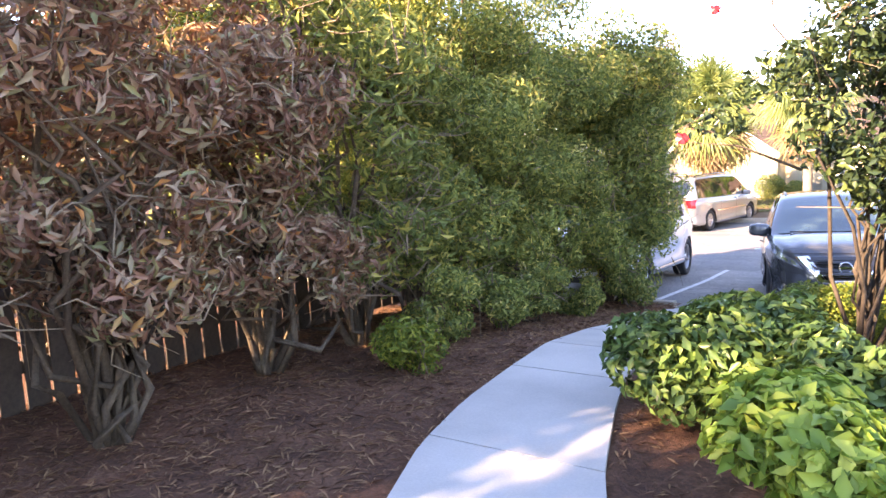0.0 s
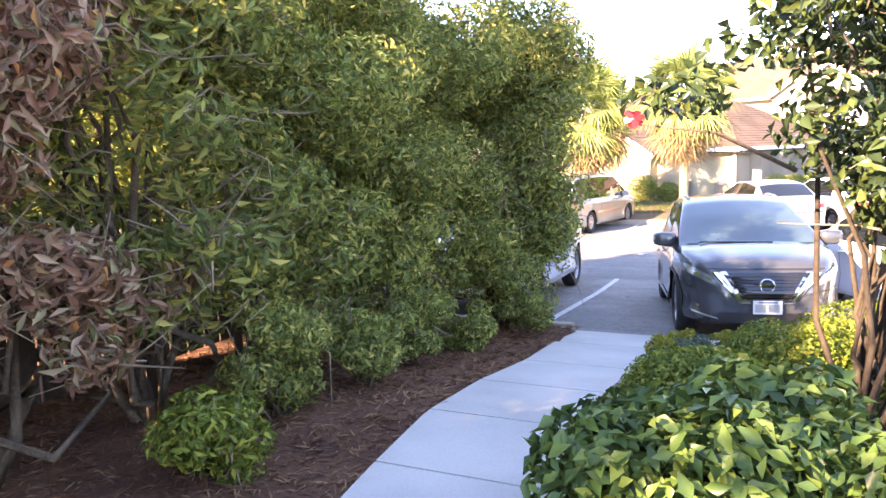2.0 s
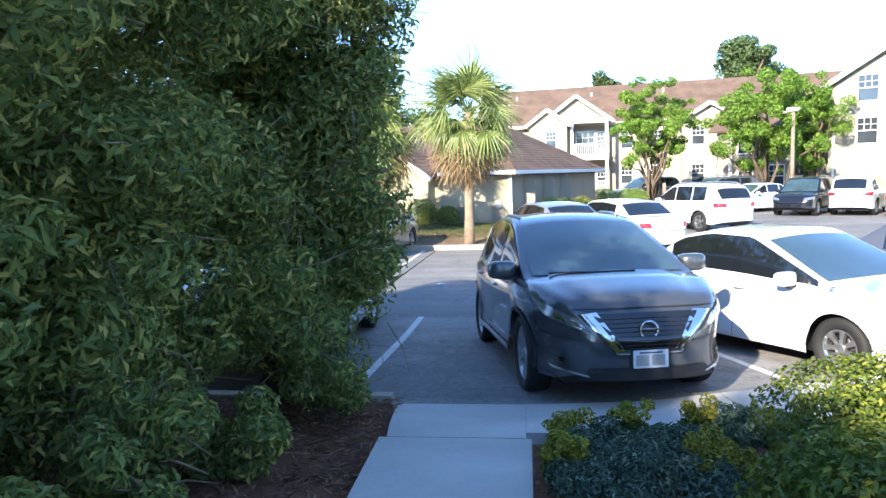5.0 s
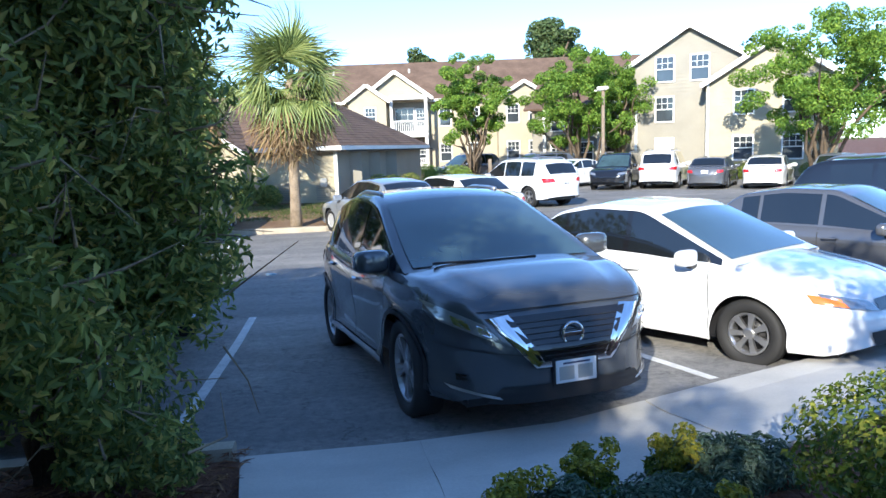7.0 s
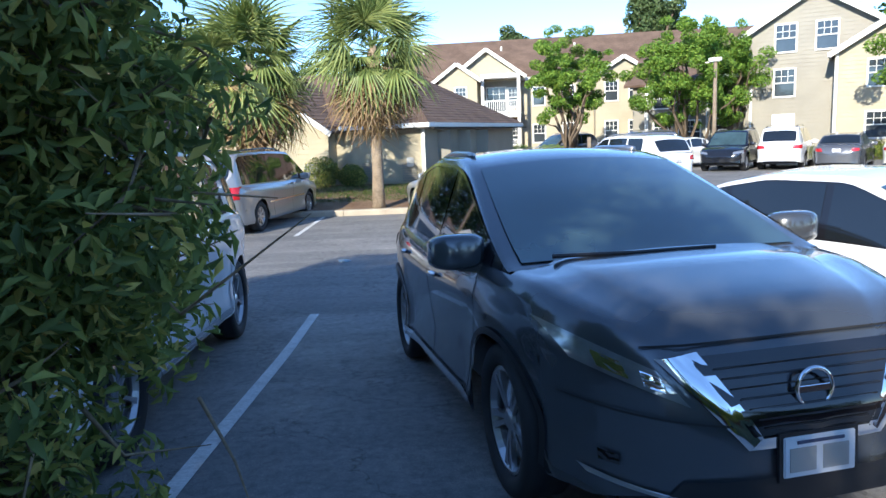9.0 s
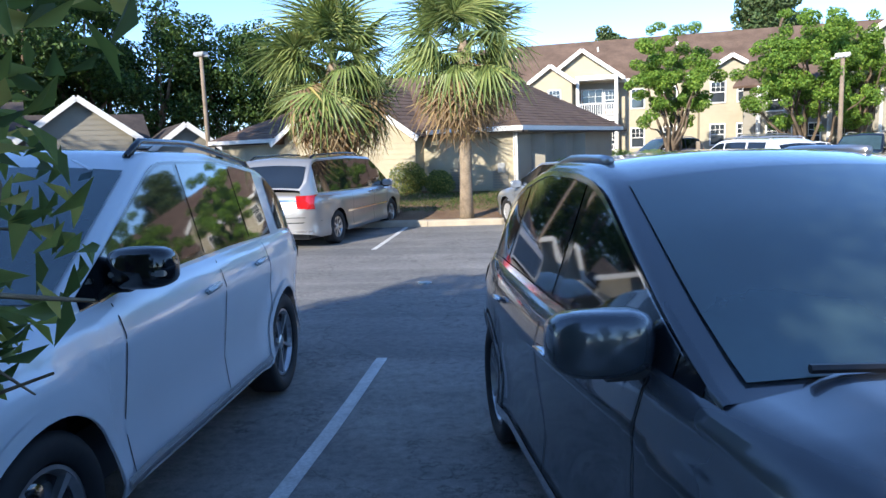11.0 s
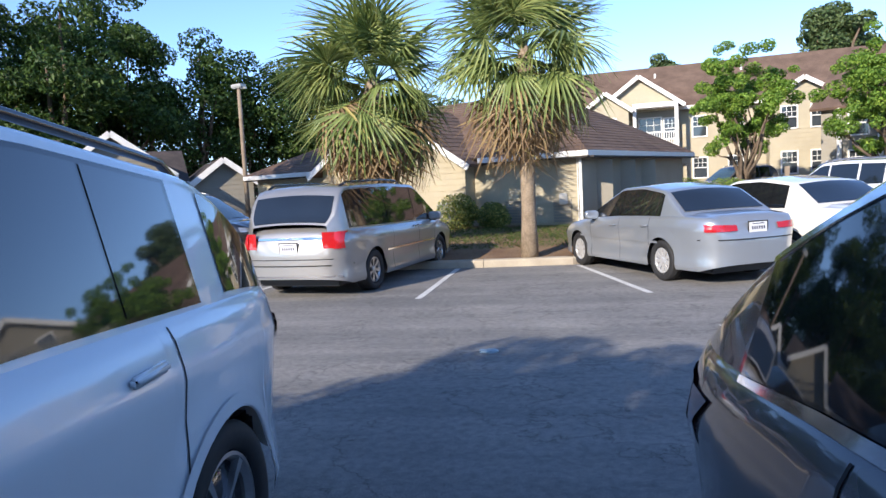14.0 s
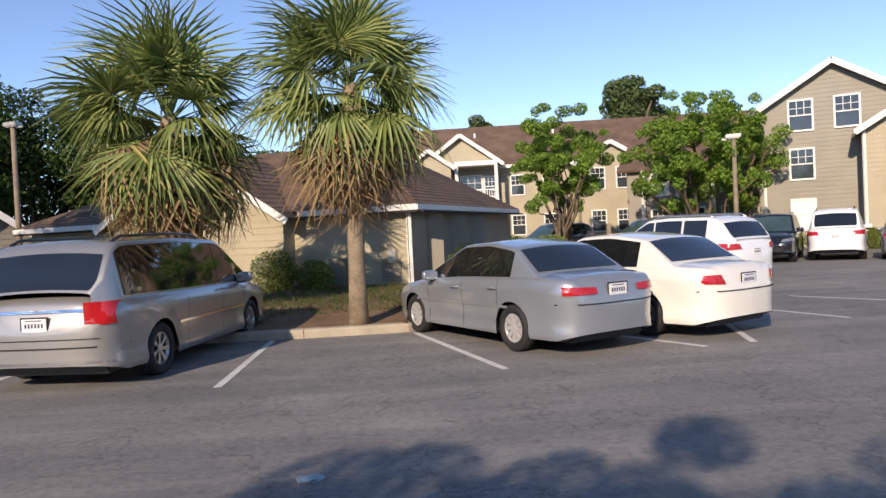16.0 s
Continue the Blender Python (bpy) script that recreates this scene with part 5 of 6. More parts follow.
# low houses under the trees, past the lot's other end; shade put into their dark colours
for px, py, wd, zz in ((-21.5, 24.7, 4.6, 3.1), (-17.5, 29.2, 2.9, 2.5), (-29.5, 20.0, 5.0, 3.1)):
    low = thing("house", "low house with tree shade put into its dark shingle roof, white gable trim", "building", "low houses under the trees")
    dL = Vector((0.82, 0.57, 0))
    gable_block(low, Vector((px, py, 0)), dL, wd, 8, 0.3, zz, 0.75, M_SIDING_GREY_SHADED, M_SHINGLE_SHADED, 0.4, 0.25)
    nL = Vector((-dL.y, dL.x, 0))
    wall_box(low, Vector((px, py, 0)) - dL * 7 + nL * 2.0, dL, 7, 6, 0, zz, M_SIDING_GREY_SHADED)
    ea = Vector((px, py, zz)) - dL * 7.4 + nL * 1.6
    eb = Vector((px, py, zz)) + nL * 1.6
    slab(low, "roof", [ea, eb, eb + nL * 3.4 + Vector((0, 0, 1.9)), ea + nL * 3.4 + Vector((0, 0, 1.9))], 0.12, M_SHINGLE_SHADED)
    strip(low, "fascia", ea, eb, 0.1, 0.2, M_TRIM)
    window(low, Vector((px, py, 1.5)) - dL * 3 + nL * 1.97, dL, 1.6, 1.0, True)


def street_lamp(x, y, top_z, turn):
    base = lot_z(y) + 0.1
    s = thing("street_lamp", "weathered wooden pole with a boxy lamp head", "street lamp", "lamps of the car park", m=pose(x, y, base, 0, 0, turn))
    v, f = tube([(0, 0, -0.3), (0, 0, (top_z - base) * 0.5), (0, 0, top_z - base)], [0.12, 0.105, 0.09], 12)
    obj("pole", mesh_from("pole", v, f, True), M_WOOD, s)
    part("arm", box_bm(-0.05, -0.04, -0.04, 0.5, 0.04, 0.04, 0.01), M_GALV, s, "", pose(0, 0, top_z - base - 0.08))
    h = part("lamp_head", box_bm(-0.32, -0.2, -0.1, 0.32, 0.2, 0.08, 0.03), M_GALV, s, "grey lamp head", pose(0.0, 0, top_z - base + 0.05))
    part("lens", box_bm(-0.22, -0.15, -0.02, 0.22, 0.15, 0.0), M_PLATE, h, "", pose(0, 0, -0.1))


street_lamp(-14.5, 28.7, 6.85, -20)
street_lamp(16.0, 29.3, 5.3, 150)
post = thing("wooden_post", "short wooden post beside the clipped shrubs", "post", m=pose(8.0, 22.5, 0.2))
part("shaft", box_bm(-0.07, -0.07, -0.2, 0.07, 0.07, 1.5, 0.01), M_WOOD, post)
litter = thing("litter", "crumpled pale blue wrapper on the asphalt", "litter", m=pose(-0.12, 3.47, 0.0))
bm = bmesh.new()
bmesh.ops.create_icosphere(bm, subdivisions=2, radius=0.07)
for q in bm.verts:
    q.co = Vector((q.co.x * 1.3, q.co.y * 0.8, max(0.0, q.co.z * 0.35 + 0.012))) * (0.8 + 0.4 * random.random())
part("wrapper", bm, plain("wrapper_foil", (0.3, 0.4, 0.45), 0.4), litter)


# ---- plants ----
L_HEDGE = leaf_mat("myrtle_leaf", [(0.0, (0.112, 0.162, 0.055)), (0.5, (0.242, 0.309, 0.095)), (0.85, (0.445, 0.472, 0.136)), (1.0, (0.800, 0.649, 0.205))], 0.45)
L_BROWN = leaf_mat("bronze_leaf", [(0.0, (0.210, 0.100, 0.071)), (0.45, (0.390, 0.213, 0.142)), (0.75, (0.510, 0.375, 0.261)), (0.92, (0.270, 0.300, 0.142)), (1.0, (0.800, 0.325, 0.119))], 0.25, 0.4)
L_LAUREL = leaf_mat("laurel_leaf", [(0.0, (0.051, 0.101, 0.034)), (0.6, (0.103, 0.189, 0.051)), (1.0, (0.239, 0.324, 0.085))], 0.25, 0.35)
L_BRIGHT = leaf_mat("bright_leaf", [(0.0, (0.121, 0.230, 0.041)), (0.6, (0.257, 0.392, 0.068)), (1.0, (0.459, 0.540, 0.108))], 0.35, 0.4)
L_BOX = leaf_mat("box_leaf", [(0.0, (0.081, 0.135, 0.024)), (0.6, (0.189, 0.257, 0.041)), (1.0, (0.405, 0.405, 0.068))], 0.3)
L_JUNIPER = leaf_mat("juniper_leaf", [(0.0, (0.065, 0.117, 0.078)), (0.6, (0.156, 0.234, 0.169)), (1.0, (0.286, 0.364, 0.260))], 0.2)
L_YELLOW = leaf_mat("yellow_petal", [(0.0, (0.16, 0.2, 0.03)), (0.5, (0.36, 0.34, 0.04)), (1.0, (0.6, 0.52, 0.07))], 0.3)
L_CAMELLIA = leaf_mat("camellia_leaf", [(0.0, (0.030, 0.050, 0.026)), (0.7, (0.054, 0.090, 0.036)), (1.0, (0.120, 0.157, 0.048))], 0.2, 0.3)
L_OAK = leaf_mat("young_tree_leaf", [(0.0, (0.106, 0.211, 0.032)), (0.6, (0.211, 0.352, 0.053)), (1.0, (0.387, 0.528, 0.088))], 0.4)
L_PINE = leaf_mat("pine_leaf", [(0.0, (0.051, 0.093, 0.034)), (1.0, (0.153, 0.204, 0.076))], 0.2)
L_WOODS = leaf_mat("woodland_leaf", [(0.0, (0.028, 0.058, 0.016)), (0.6, (0.06, 0.112, 0.026)), (1.0, (0.13, 0.205, 0.045))], 0.35)
L_PALM = leaf_mat("palm_leaf", [(0.0, (0.105, 0.150, 0.045)), (0.6, (0.225, 0.285, 0.090)), (1.0, (0.405, 0.450, 0.165))], 0.25, 0.4)
L_PALMOLD = leaf_mat("dry_palm_leaf", [(0.0, (0.17, 0.105, 0.06)), (0.5, (0.34, 0.23, 0.13)), (0.8, (0.46, 0.33, 0.17)), (1.0, (0.5, 0.45, 0.12))], 0.25, 0.6)


def stems(base, tips, r0, wobble, rng, seg=7):
    """Limbs from one foot to each tip, bent, tapered."""
    out = []
    for tip in tips:
        b = np.array(base) + np.append(rng.normal(size=2) * r0 * 1.2, 0)
        t = np.array(tip)
        pts = []
        for k in range(6):
            u = k / 5
            p = b + (t - b) * u + rng.normal(size=3) * wobble * math.sin(math.pi * u)
            p[2] += (t[2] - b[2]) * 0.12 * math.sin(math.pi * u)
            pts.append(tuple(p))
        out.append(tube(pts, [r0 * (1 - 0.8 * k / 5) for k in range(6)], seg))
    return joined(out)


def plant(name, label, category, foot, blobs, n, size, ratio, leaf, bark, limb_r, limbs, group="", shell=0.55, up=0.3, wobble=0.12, seed=1, twigs=0, spread=0.35):
    """A shrub or tree: limbs to its clumps, and a crown of many small leaves."""
    rng = np.random.default_rng(seed)
    top = thing(name, label, category, group, m=Matrix.Translation(foot))
    f = np.array(foot)
    b = [(q[0] - f[0], q[1] - f[1], q[2] - f[2], *q[3:]) for q in blobs]
    if limbs:
        tips = [b[i][:3] for i in rng.choice(len(b), min(limbs, len(b)), replace=False)]
        for run in ([[t] for t in tips] if twigs else [tips]):
            v, fc = stems((0, 0, -0.12), run, limb_r, wobble, rng)
            obj("limb" if twigs else "trunk", mesh_from("limb", v, fc, True), bark, top)
    if twigs:
        lists = []
        for _ in range(twigs):
            q = b[rng.integers(len(b))]
            p0 = np.array(q[:3]) + rng.normal(size=3) * 0.3 * q[3]
            d = rng.normal(size=3)
            d[2] = d[2] * 0.6 + 0.1
            d /= np.linalg.norm(d)
            ln = q[3] * (0.8 + 0.9 * rng.random())
            p1 = p0 + d * ln * 0.5 + rng.normal(size=3) * 0.06
            lists.append(tube([p0, p1, p0 + d * ln + rng.normal(size=3) * 0.1], [0.009, 0.006, 0.002], 4, False))
        v, fc = joined(lists)
        tagged(obj("twig", mesh_from("twig", v, fc, True), M_TWIG, top), kind="stuff")
    c, nm = blob_points(b, n, rng, shell, up)
    obj("crown", leaf_mesh("crown", c, nm, size, ratio, rng, spread), leaf, top)
    return top


def gz(x, y):
    return ground_z(x, y) - 0.03


# tall evergreen screen beside the footpath
for i, (x, y, rx, ry, h, s) in enumerate(((-1.15, -9.3, 1.15, 0.95, 4.6, 11), (-1.05, -8.0, 1.05, 0.95, 5.0, 12), (-0.95, -6.7, 1.15, 0.9, 4.7, 13), (-0.45, -5.5, 1.0, 0.55, 4.1, 14),
                                          (-3.2, -8.8, 1.3, 1.2, 5.9, 15), (-3.0, -6.6, 1.3, 1.2, 5.9, 16), (-5.0, -9.0, 1.3, 1.4, 5.9, 17), (-5.0, -6.4, 1.4, 1.2, 5.9, 18))):
    rng = np.random.default_rng(s)
    z0 = gz(x, y)
    near = i < 4
    bl = clumps((x, y, z0 + h * 0.54, rx, ry, h * 0.46), 46 if near else 24, 0.28, 0.55, rng)
    bl += clumps((x + (0.4 if near else 0), y, z0 + 1.15, rx * 0.75, ry * 0.95, 0.95), 30, 0.22, 0.4, rng)
    if i == 3:
        bl += clumps((0.25, -5.35, 2.3, 0.42, 0.3, 1.3), 26, 0.14, 0.26, rng)
    plant("shrub", "tall dense evergreen shrub with small green leaves", "shrub", (x, y, z0), bl, 40000 if near else 16000, 0.075 if near else 0.13, 0.32, L_HEDGE, M_BARK, 0.04, 7, "evergreen screen", 0.5, 0.25, 0.15, s, 160 if near else 30)
# low skirts of the screen, leaning over the straw
for x, y, r, s in ((0.05, -9.4, 0.32, 21), (-0.05, -8.5, 0.36, 22), (0.0, -7.4, 0.3, 23), (0.15, -6.0, 0.34, 24), (0.18, -11.1, 0.24, 26), (-0.15, -10.2, 0.4, 27)):
    z0 = gz(x, y)
    plant("shrub", "small green shrub on the pine straw", "shrub", (x, y, z0), clumps((x, y, z0 + r * 0.9, r, r, r), 12, 0.1, 0.2, np.random.default_rng(s)), 3200, 0.06, 0.34, L_HEDGE if s != 26 else L_BOX, M_BARK, 0.012, 5, "small shrubs", 0.5, 0.4, 0.05, s, 14)
# light tree that rises behind the screen's end
rng = np.random.default_rng(31)
plant("tree", "slender evergreen tree with open, thin foliage", "tree", (-0.5, -5.5, gz(-0.5, -5.5)), clumps((0.0, -5.4, 3.6, 0.8, 0.5, 1.1), 28, 0.2, 0.42, rng), 13000, 0.08, 0.3, L_HEDGE, M_BARK, 0.03, 5, "", 0.45, 0.2, 0.15, 31, 60)

# bronze-leaved bush with pale bare stems
for x, y, h, s, n in ((-0.65, -13.3, 3.9, 41, 12000), (-0.95, -11.7, 4.1, 42, 14000), (-3.0, -12.6, 4.4, 43, 8000), (-0.8, -15.0, 4.0, 44, 7000), (-0.9, -10.6, 4.2, 45, 9000)):
    rng = np.random.default_rng(s)
    z0 = gz(x, y)
    bl = clumps((x, y, z0 + h * 0.56, 1.0, 0.95, h * 0.45), 40, 0.2, 0.42, rng)
    bl += clumps((x + 0.25, y + 0.25, z0 + 1.0, 0.85, 0.8, 0.6), 9 if s in (41, 44) else 18, 0.14, 0.26, rng)
    plant("bush", "large bush with drooping bronze and brown leaves, bare stems below", "bush", (x, y, z0), bl, n, 0.115, 0.27, L_BROWN if s != 45 else L_HEDGE, M_BARK, 0.034, 20, "bronze bushes", 0.45, -0.2, 0.2, s, 460)

# clipped hedge and shrubs on the other side of the footpath
rng = np.random.default_rng(51)
plant("hedge", "dense dark green laurel hedge with glossy leaves", "hedge", (2.75, -11.0, gz(2.75, -11)), clumps((2.76, -11.05, 1.25, 0.72, 0.62, 0.3), 26, 0.22, 0.3, rng) + clumps((3.6, -11.2, 1.25, 0.6, 0.55, 0.3), 16, 0.22, 0.3, rng), 15000, 0.085, 0.5, L_LAUREL, M_BARK, 0.02, 10, "", 0.7, 0.5, 0.05, 51)
rng = np.random.default_rng(52)
plant("shrub", "bright yellow-green shrub with broad leaves", "shrub", (3.35, -12.35, gz(3.35, -12.35)), clumps((3.38, -12.3, 1.18, 0.5, 0.46, 0.28), 22, 0.16, 0.24, rng), 5200, 0.1, 0.5, L_BRIGHT, M_BARK, 0.018, 8, "", 0.7, 0.6, 0.04, 52)
for x, y, r, h, s in ((2.5, -9.85, 0.5, 0.5, 61), (2.95, -8.85, 0.58, 0.56, 62), (3.6, -7.45, 0.75, 0.62, 63), (3.9, -8.6, 0.7, 0.8, 64), (5.0, -7.4, 0.8, 0.8, 65), (4.6, -9.8, 0.7, 0.8, 66)):
    rng = np.random.default_rng(s)
    z0 = gz(x, y)
    bl = [(x, y, z0 + h * 0.5, r * 0.93, r * 0.93, h * 0.52)] + clumps((x, y, z0 + h * 0.5, r * 0.8, r * 0.8, h * 0.45), 12, 0.18, 0.3, rng)
    plant("shrub", "rounded clipped boxwood, yellow-green on top", "shrub", (x, y, z0), bl, 16000, 0.035, 0.5, L_BOX, M_BARK, 0.015, 6, "clipped boxwoods", 0.85, 0.5, 0.04, s)
for x, y, r, s in ((2.15, -7.0, 0.34, 71), (2.65, -6.95, 0.36, 72), (2.1, -7.75, 0.3, 73), (2.55, -7.7, 0.32, 74), (3.15, -6.5, 0.26, 75), (2.2, -8.4, 0.3, 76)):
    z0 = gz(x, y)
    plant("ground_cover", "low blue-green creeping juniper in the planting bed", "ground cover", (x, y, z0), [(x, y, z0 + 0.07, r, r, 0.1)] + clumps((x, y, z0 + 0.09, r, r, 0.08), 10, 0.08, 0.14, np.random.default_rng(s)), 4200, 0.045, 0.25, L_JUNIPER, M_BARK, 0.008, 4, "creeping junipers", 0.6, 0.7, 0.02, s)
for x, y, s in ((1.95, -6.75, 81), (2.4, -6.5, 82), (2.85, -6.4, 83), (1.9, -7.45, 84), (2.75, -7.25, 85), (2.7, -7.65, 86)):
    z0 = gz(x, y)
    t_ = plant("flower", "small clump of golden yellow flowers", "flower", (x, y, z0), clumps((x, y, z0 + 0.19, 0.15, 0.15, 0.1), 9, 0.04, 0.07, np.random.default_rng(s)), 900, 0.03, 0.5, L_YELLOW, M_TWIG, 0.005, 5, "yellow flowers", 0.6, 0.8, 0.02, s)
    c, nm = blob_points([(0, 0, 0.07, 0.13, 0.13, 0.07)], 500, np.random.default_rng(s + 9))
    obj("foliage", leaf_mesh("foliage", c, nm, 0.05, 0.3, np.random.default_rng(s)), L_BOX, t_)

M_DARKBARK = rough_two("dark_bark", (0.05, 0.038, 0.03), (0.11, 0.085, 0.06), 3.0, 40, 0.95, 1.0, 0.01, 0.5)
# camellia with red flowers
rng = np.random.default_rng(91)
cz_ = gz(3.25, -9.4)
cb = clumps((3.4, -9.5, 2.8, 0.9, 0.8, 1.4), 34, 0.14, 0.32, rng) + clumps((3.5, -9.3, 4.1, 1.1, 1.0, 0.7), 14, 0.2, 0.4, rng) + [(2.45, -10.15, 2.75, 0.2, 0.22, 0.14), (2.25, -10.3, 2.72, 0.14, 0.14, 0.1), (2.65, -10.0, 2.95, 0.2, 0.18, 0.14), (2.85, -10.2, 3.1, 0.2, 0.2, 0.12)]
cam_tree = plant("camellia", "open camellia shrub with dark glossy leaves and red flowers", "shrub", (3.25, -9.4, cz_), cb, 6500, 0.085, 0.5, L_CAMELLIA, M_DARKBARK, 0.02, 20, "", 0.3, 0.4, 0.1, 91, 60)
v, f = tube([(2.9 - 3.25, -0.4, 2.35 - cz_), (2.55 - 3.25, -0.75, 2.55 - cz_), (2.22 - 3.25, -0.94, 2.6 - cz_)], [0.012, 0.008, 0.004], 6)
obj("branch", mesh_from("branch", v, f, True), M_BARK, cam_tree)
for fx, fy, fz in ((2.205, -10.354, 2.633), (2.1, -9.0, 3.75)):
    lists = []
    for k in range(14):
        a, tilt_ = 2.4 * k, 0.3 + 0.09 * k
        m = Matrix.Rotation(a, 3, "Z") @ Matrix.Rotation(tilt_, 3, "Y")
        pts = [m @ Vector(p) for p in ((0, 0, 0), (0.02, -0.018, 0.012), (0.045, -0.012, 0.016), (0.05, 0, 0.012), (0.045, 0.012, 0.016), (0.02, 0.018, 0.012))]
        lists.append((pts, [(0, 1, 2, 3, 4, 5)]))
    v, f = joined(lists)
    obj("blossom", mesh_from("blossom", v, f, True), M_FLOWER, cam_tree, "red camellia blossom", pose(fx - 3.25, fy + 9.4, fz - cz_, 70, 0, 20))


# palms
def frond_mesh(seed, blades, length, droop):
    rng = np.random.default_rng(seed)
    lists = []
    pl = length * 0.52
    lists.append(tube([(0, 0, 0), (pl * 0.5, 0, 0.05), (pl, 0, 0.02)], [0.022, 0.014, 0.01], 5, False))
    for k in range(blades):
        u = (k / (blades - 1) - 0.5) * 2
        a = u * 2.15
        ln = length * (0.62 - 0.16 * abs(u)) * (0.9 + 0.2 * rng.random())
        d = Vector((math.cos(a), math.sin(a), 0.12 * math.cos(2 * a)))
        s = Vector((-d.y, d.x, 0)).normalized()
        o = Vector((pl - 0.03, 0, 0.02))
        p = []
        w = 0.026
        for t, ww in ((0.0, 0.5), (0.4, 1.0), (0.72, 0.75), (1.0, 0.08)):
            c = o + d * ln * t - Vector((0, 0, droop * ln * t ** 2.6 * (0.7 + 0.6 * rng.random())))
            p += [c - s * w * ww + Vector((0, 0, 0.012 * ww)), c + s * w * ww + Vector((0, 0, 0.012 * ww)), c - Vector((0, 0, 0.004))]
        fs = []
        for i in (0, 3, 6):
            fs += [(i, i + 3, i + 5, i + 2), (i + 2, i + 5, i + 4, i + 1)]
        lists.append((p, fs))
    v, f = joined(lists)
    return mesh_from("frond", v, f)


GREEN = [frond_mesh(s, 32, 1.75, d) for s, d in ((1, 0.35), (2, 0.6), (3, 0.8))]
DRY = [frond_mesh(s, 24, 1.45, d) for s, d in ((4, 0.9), (5, 1.2))]
for me_ in GREEN:
    me_.materials.append(L_PALM)
for me_ in DRY:
    me_.materials.append(L_PALMOLD)


def palm(x, y, z0, crown_z, size, seed, r):
    rng = np.random.default_rng(seed)
    t = thing("palm_tree", "cabbage palm with green fan fronds over dry brown ones", "palm tree", "palms on the island", m=pose(x, y, z0))
    h = crown_z - z0
    lean = 0.06
    pts = [(lean * k / 9, 0, h * k / 9 - (0.15 if k == 0 else 0)) for k in range(10)]
    v, f = tube(pts, [r * (1.25 if k == 0 else 1.0 + 0.04 * math.sin(k * 2.1)) * (1 - 0.012 * k) for k in range(10)], 16)
    obj("trunk", mesh_from("trunk", v, f, True), M_PALMBARK, t)
    for k in range(46):                       # old leaf bases
        a, zz = k * 2.4, h - 1.15 + 1.1 * k / 46
        m = pose(lean, 0, zz, 0, 0, math.degrees(a)) @ pose(r * 0.9, 0, 0, 0, -25, 0)
        part("leaf_base", box_bm(-0.02, -0.045, 0, 0.05, 0.045, 0.26, 0.012), M_PALMBARK, t, "", m)
    for k in range(38):
        a = k * 137.5
        u = k / 38
        el = 80 - 125 * u ** 0.95 + rng.normal() * 15
        me = GREEN[int(rng.integers(3))]
        m = pose(lean, 0, h - 0.1 + 0.15 * (1 - u), 0, 0, a + rng.normal() * 8) @ pose(0, 0, 0, 0, -el, 0) @ pose(0.05, 0, 0, rng.normal() * 26, 0, 0) @ Matrix.Scale(size * (0.72 + 0.38 * rng.random()), 4)
        obj("frond", me, None, t, "", m)
    for k in range(34):
        a = k * 137.5 + 60
        el = min(-5, -50 + 20 * rng.normal())
        m = pose(lean, 0, h - 0.25 - 0.3 * rng.random(), 0, 0, a) @ pose(0, 0, 0, 0, -el, 0) @ pose(0.05, 0, 0, rng.normal() * 25, 0, 0) @ Matrix.Scale(size * (0.85 + 0.3 * rng.random()), 4)
        obj("dry_frond", DRY[int(rng.integers(2))], None, t, "", m)


palm(-0.1, 10.85, 0.25, 4.15, 1.03, 5, 0.15)
palm(-3.75, 13.0, 0.3, 4.1, 1.26, 6, 0.21)

# trees and shrubs beyond
def tree(label, x, y, top_z, crown_lo, rad, n, size, leaf, seed, name="tree", group="", cl=90, r0=0.22, r1=0.55, trunk=0.11, limbs=14, zf=None):
    rng = np.random.default_rng(seed)
    z0 = lot_z(y) - 0.05 if zf is None else zf
    mid, half = (top_z + crown_lo) / 2, (top_z - crown_lo) / 2
    bl = clumps((x, y, mid, rad, rad, half), cl, r0, r1, rng)
    return plant(name, label, "tree", (x, y, z0), bl, n, size, 0.5, leaf, M_BARK, trunk, limbs, group, 0.5, 0.2, 0.25, seed)


tree("young green tree before the apartment house", 9.9, 36, 8.6, 1.9, 3.0, 24000, 0.15, L_OAK, 101, group="young trees")
tree("broad bright green tree beside the lamp pole", 16.0, 33, 8.6, 1.8, 3.9, 34000, 0.15, L_OAK, 102, group="young trees", cl=120, r0=0.25, r1=0.6)
tree("broad bright green tree beside the lamp pole", 18.8, 34.5, 8.0, 2.0, 2.8, 15000, 0.15, L_OAK, 103, group="young trees")
tree("broad bright green tree at the edge of the car park", 24.0, 22, 8.8, 1.6, 4.4, 36000, 0.15, L_OAK, 104, group="young trees", cl=130, r0=0.25, r1=0.65)
tree("tall pine rising behind the apartment house", 22.0, 60, 15.2, 9.0, 3.2, 9000, 0.35, L_PINE, 105, "pine_tree", "pines", 20, 0.8, 1.5, 0.3, 10)
tree("tall pine rising behind the apartment house", 25.0, 63, 13.5, 8.0, 3.0, 6000, 0.35, L_PINE, 106, "pine_tree", "pines", 18, 0.8, 1.4, 0.3, 10)
tree("small pine top over the far roof", 10.6, 72, 13.4, 11.0, 1.5, 2500, 0.35, L_PINE, 107, "pine_tree", "pines", 10, 0.6, 1.0, 0.25, 6)
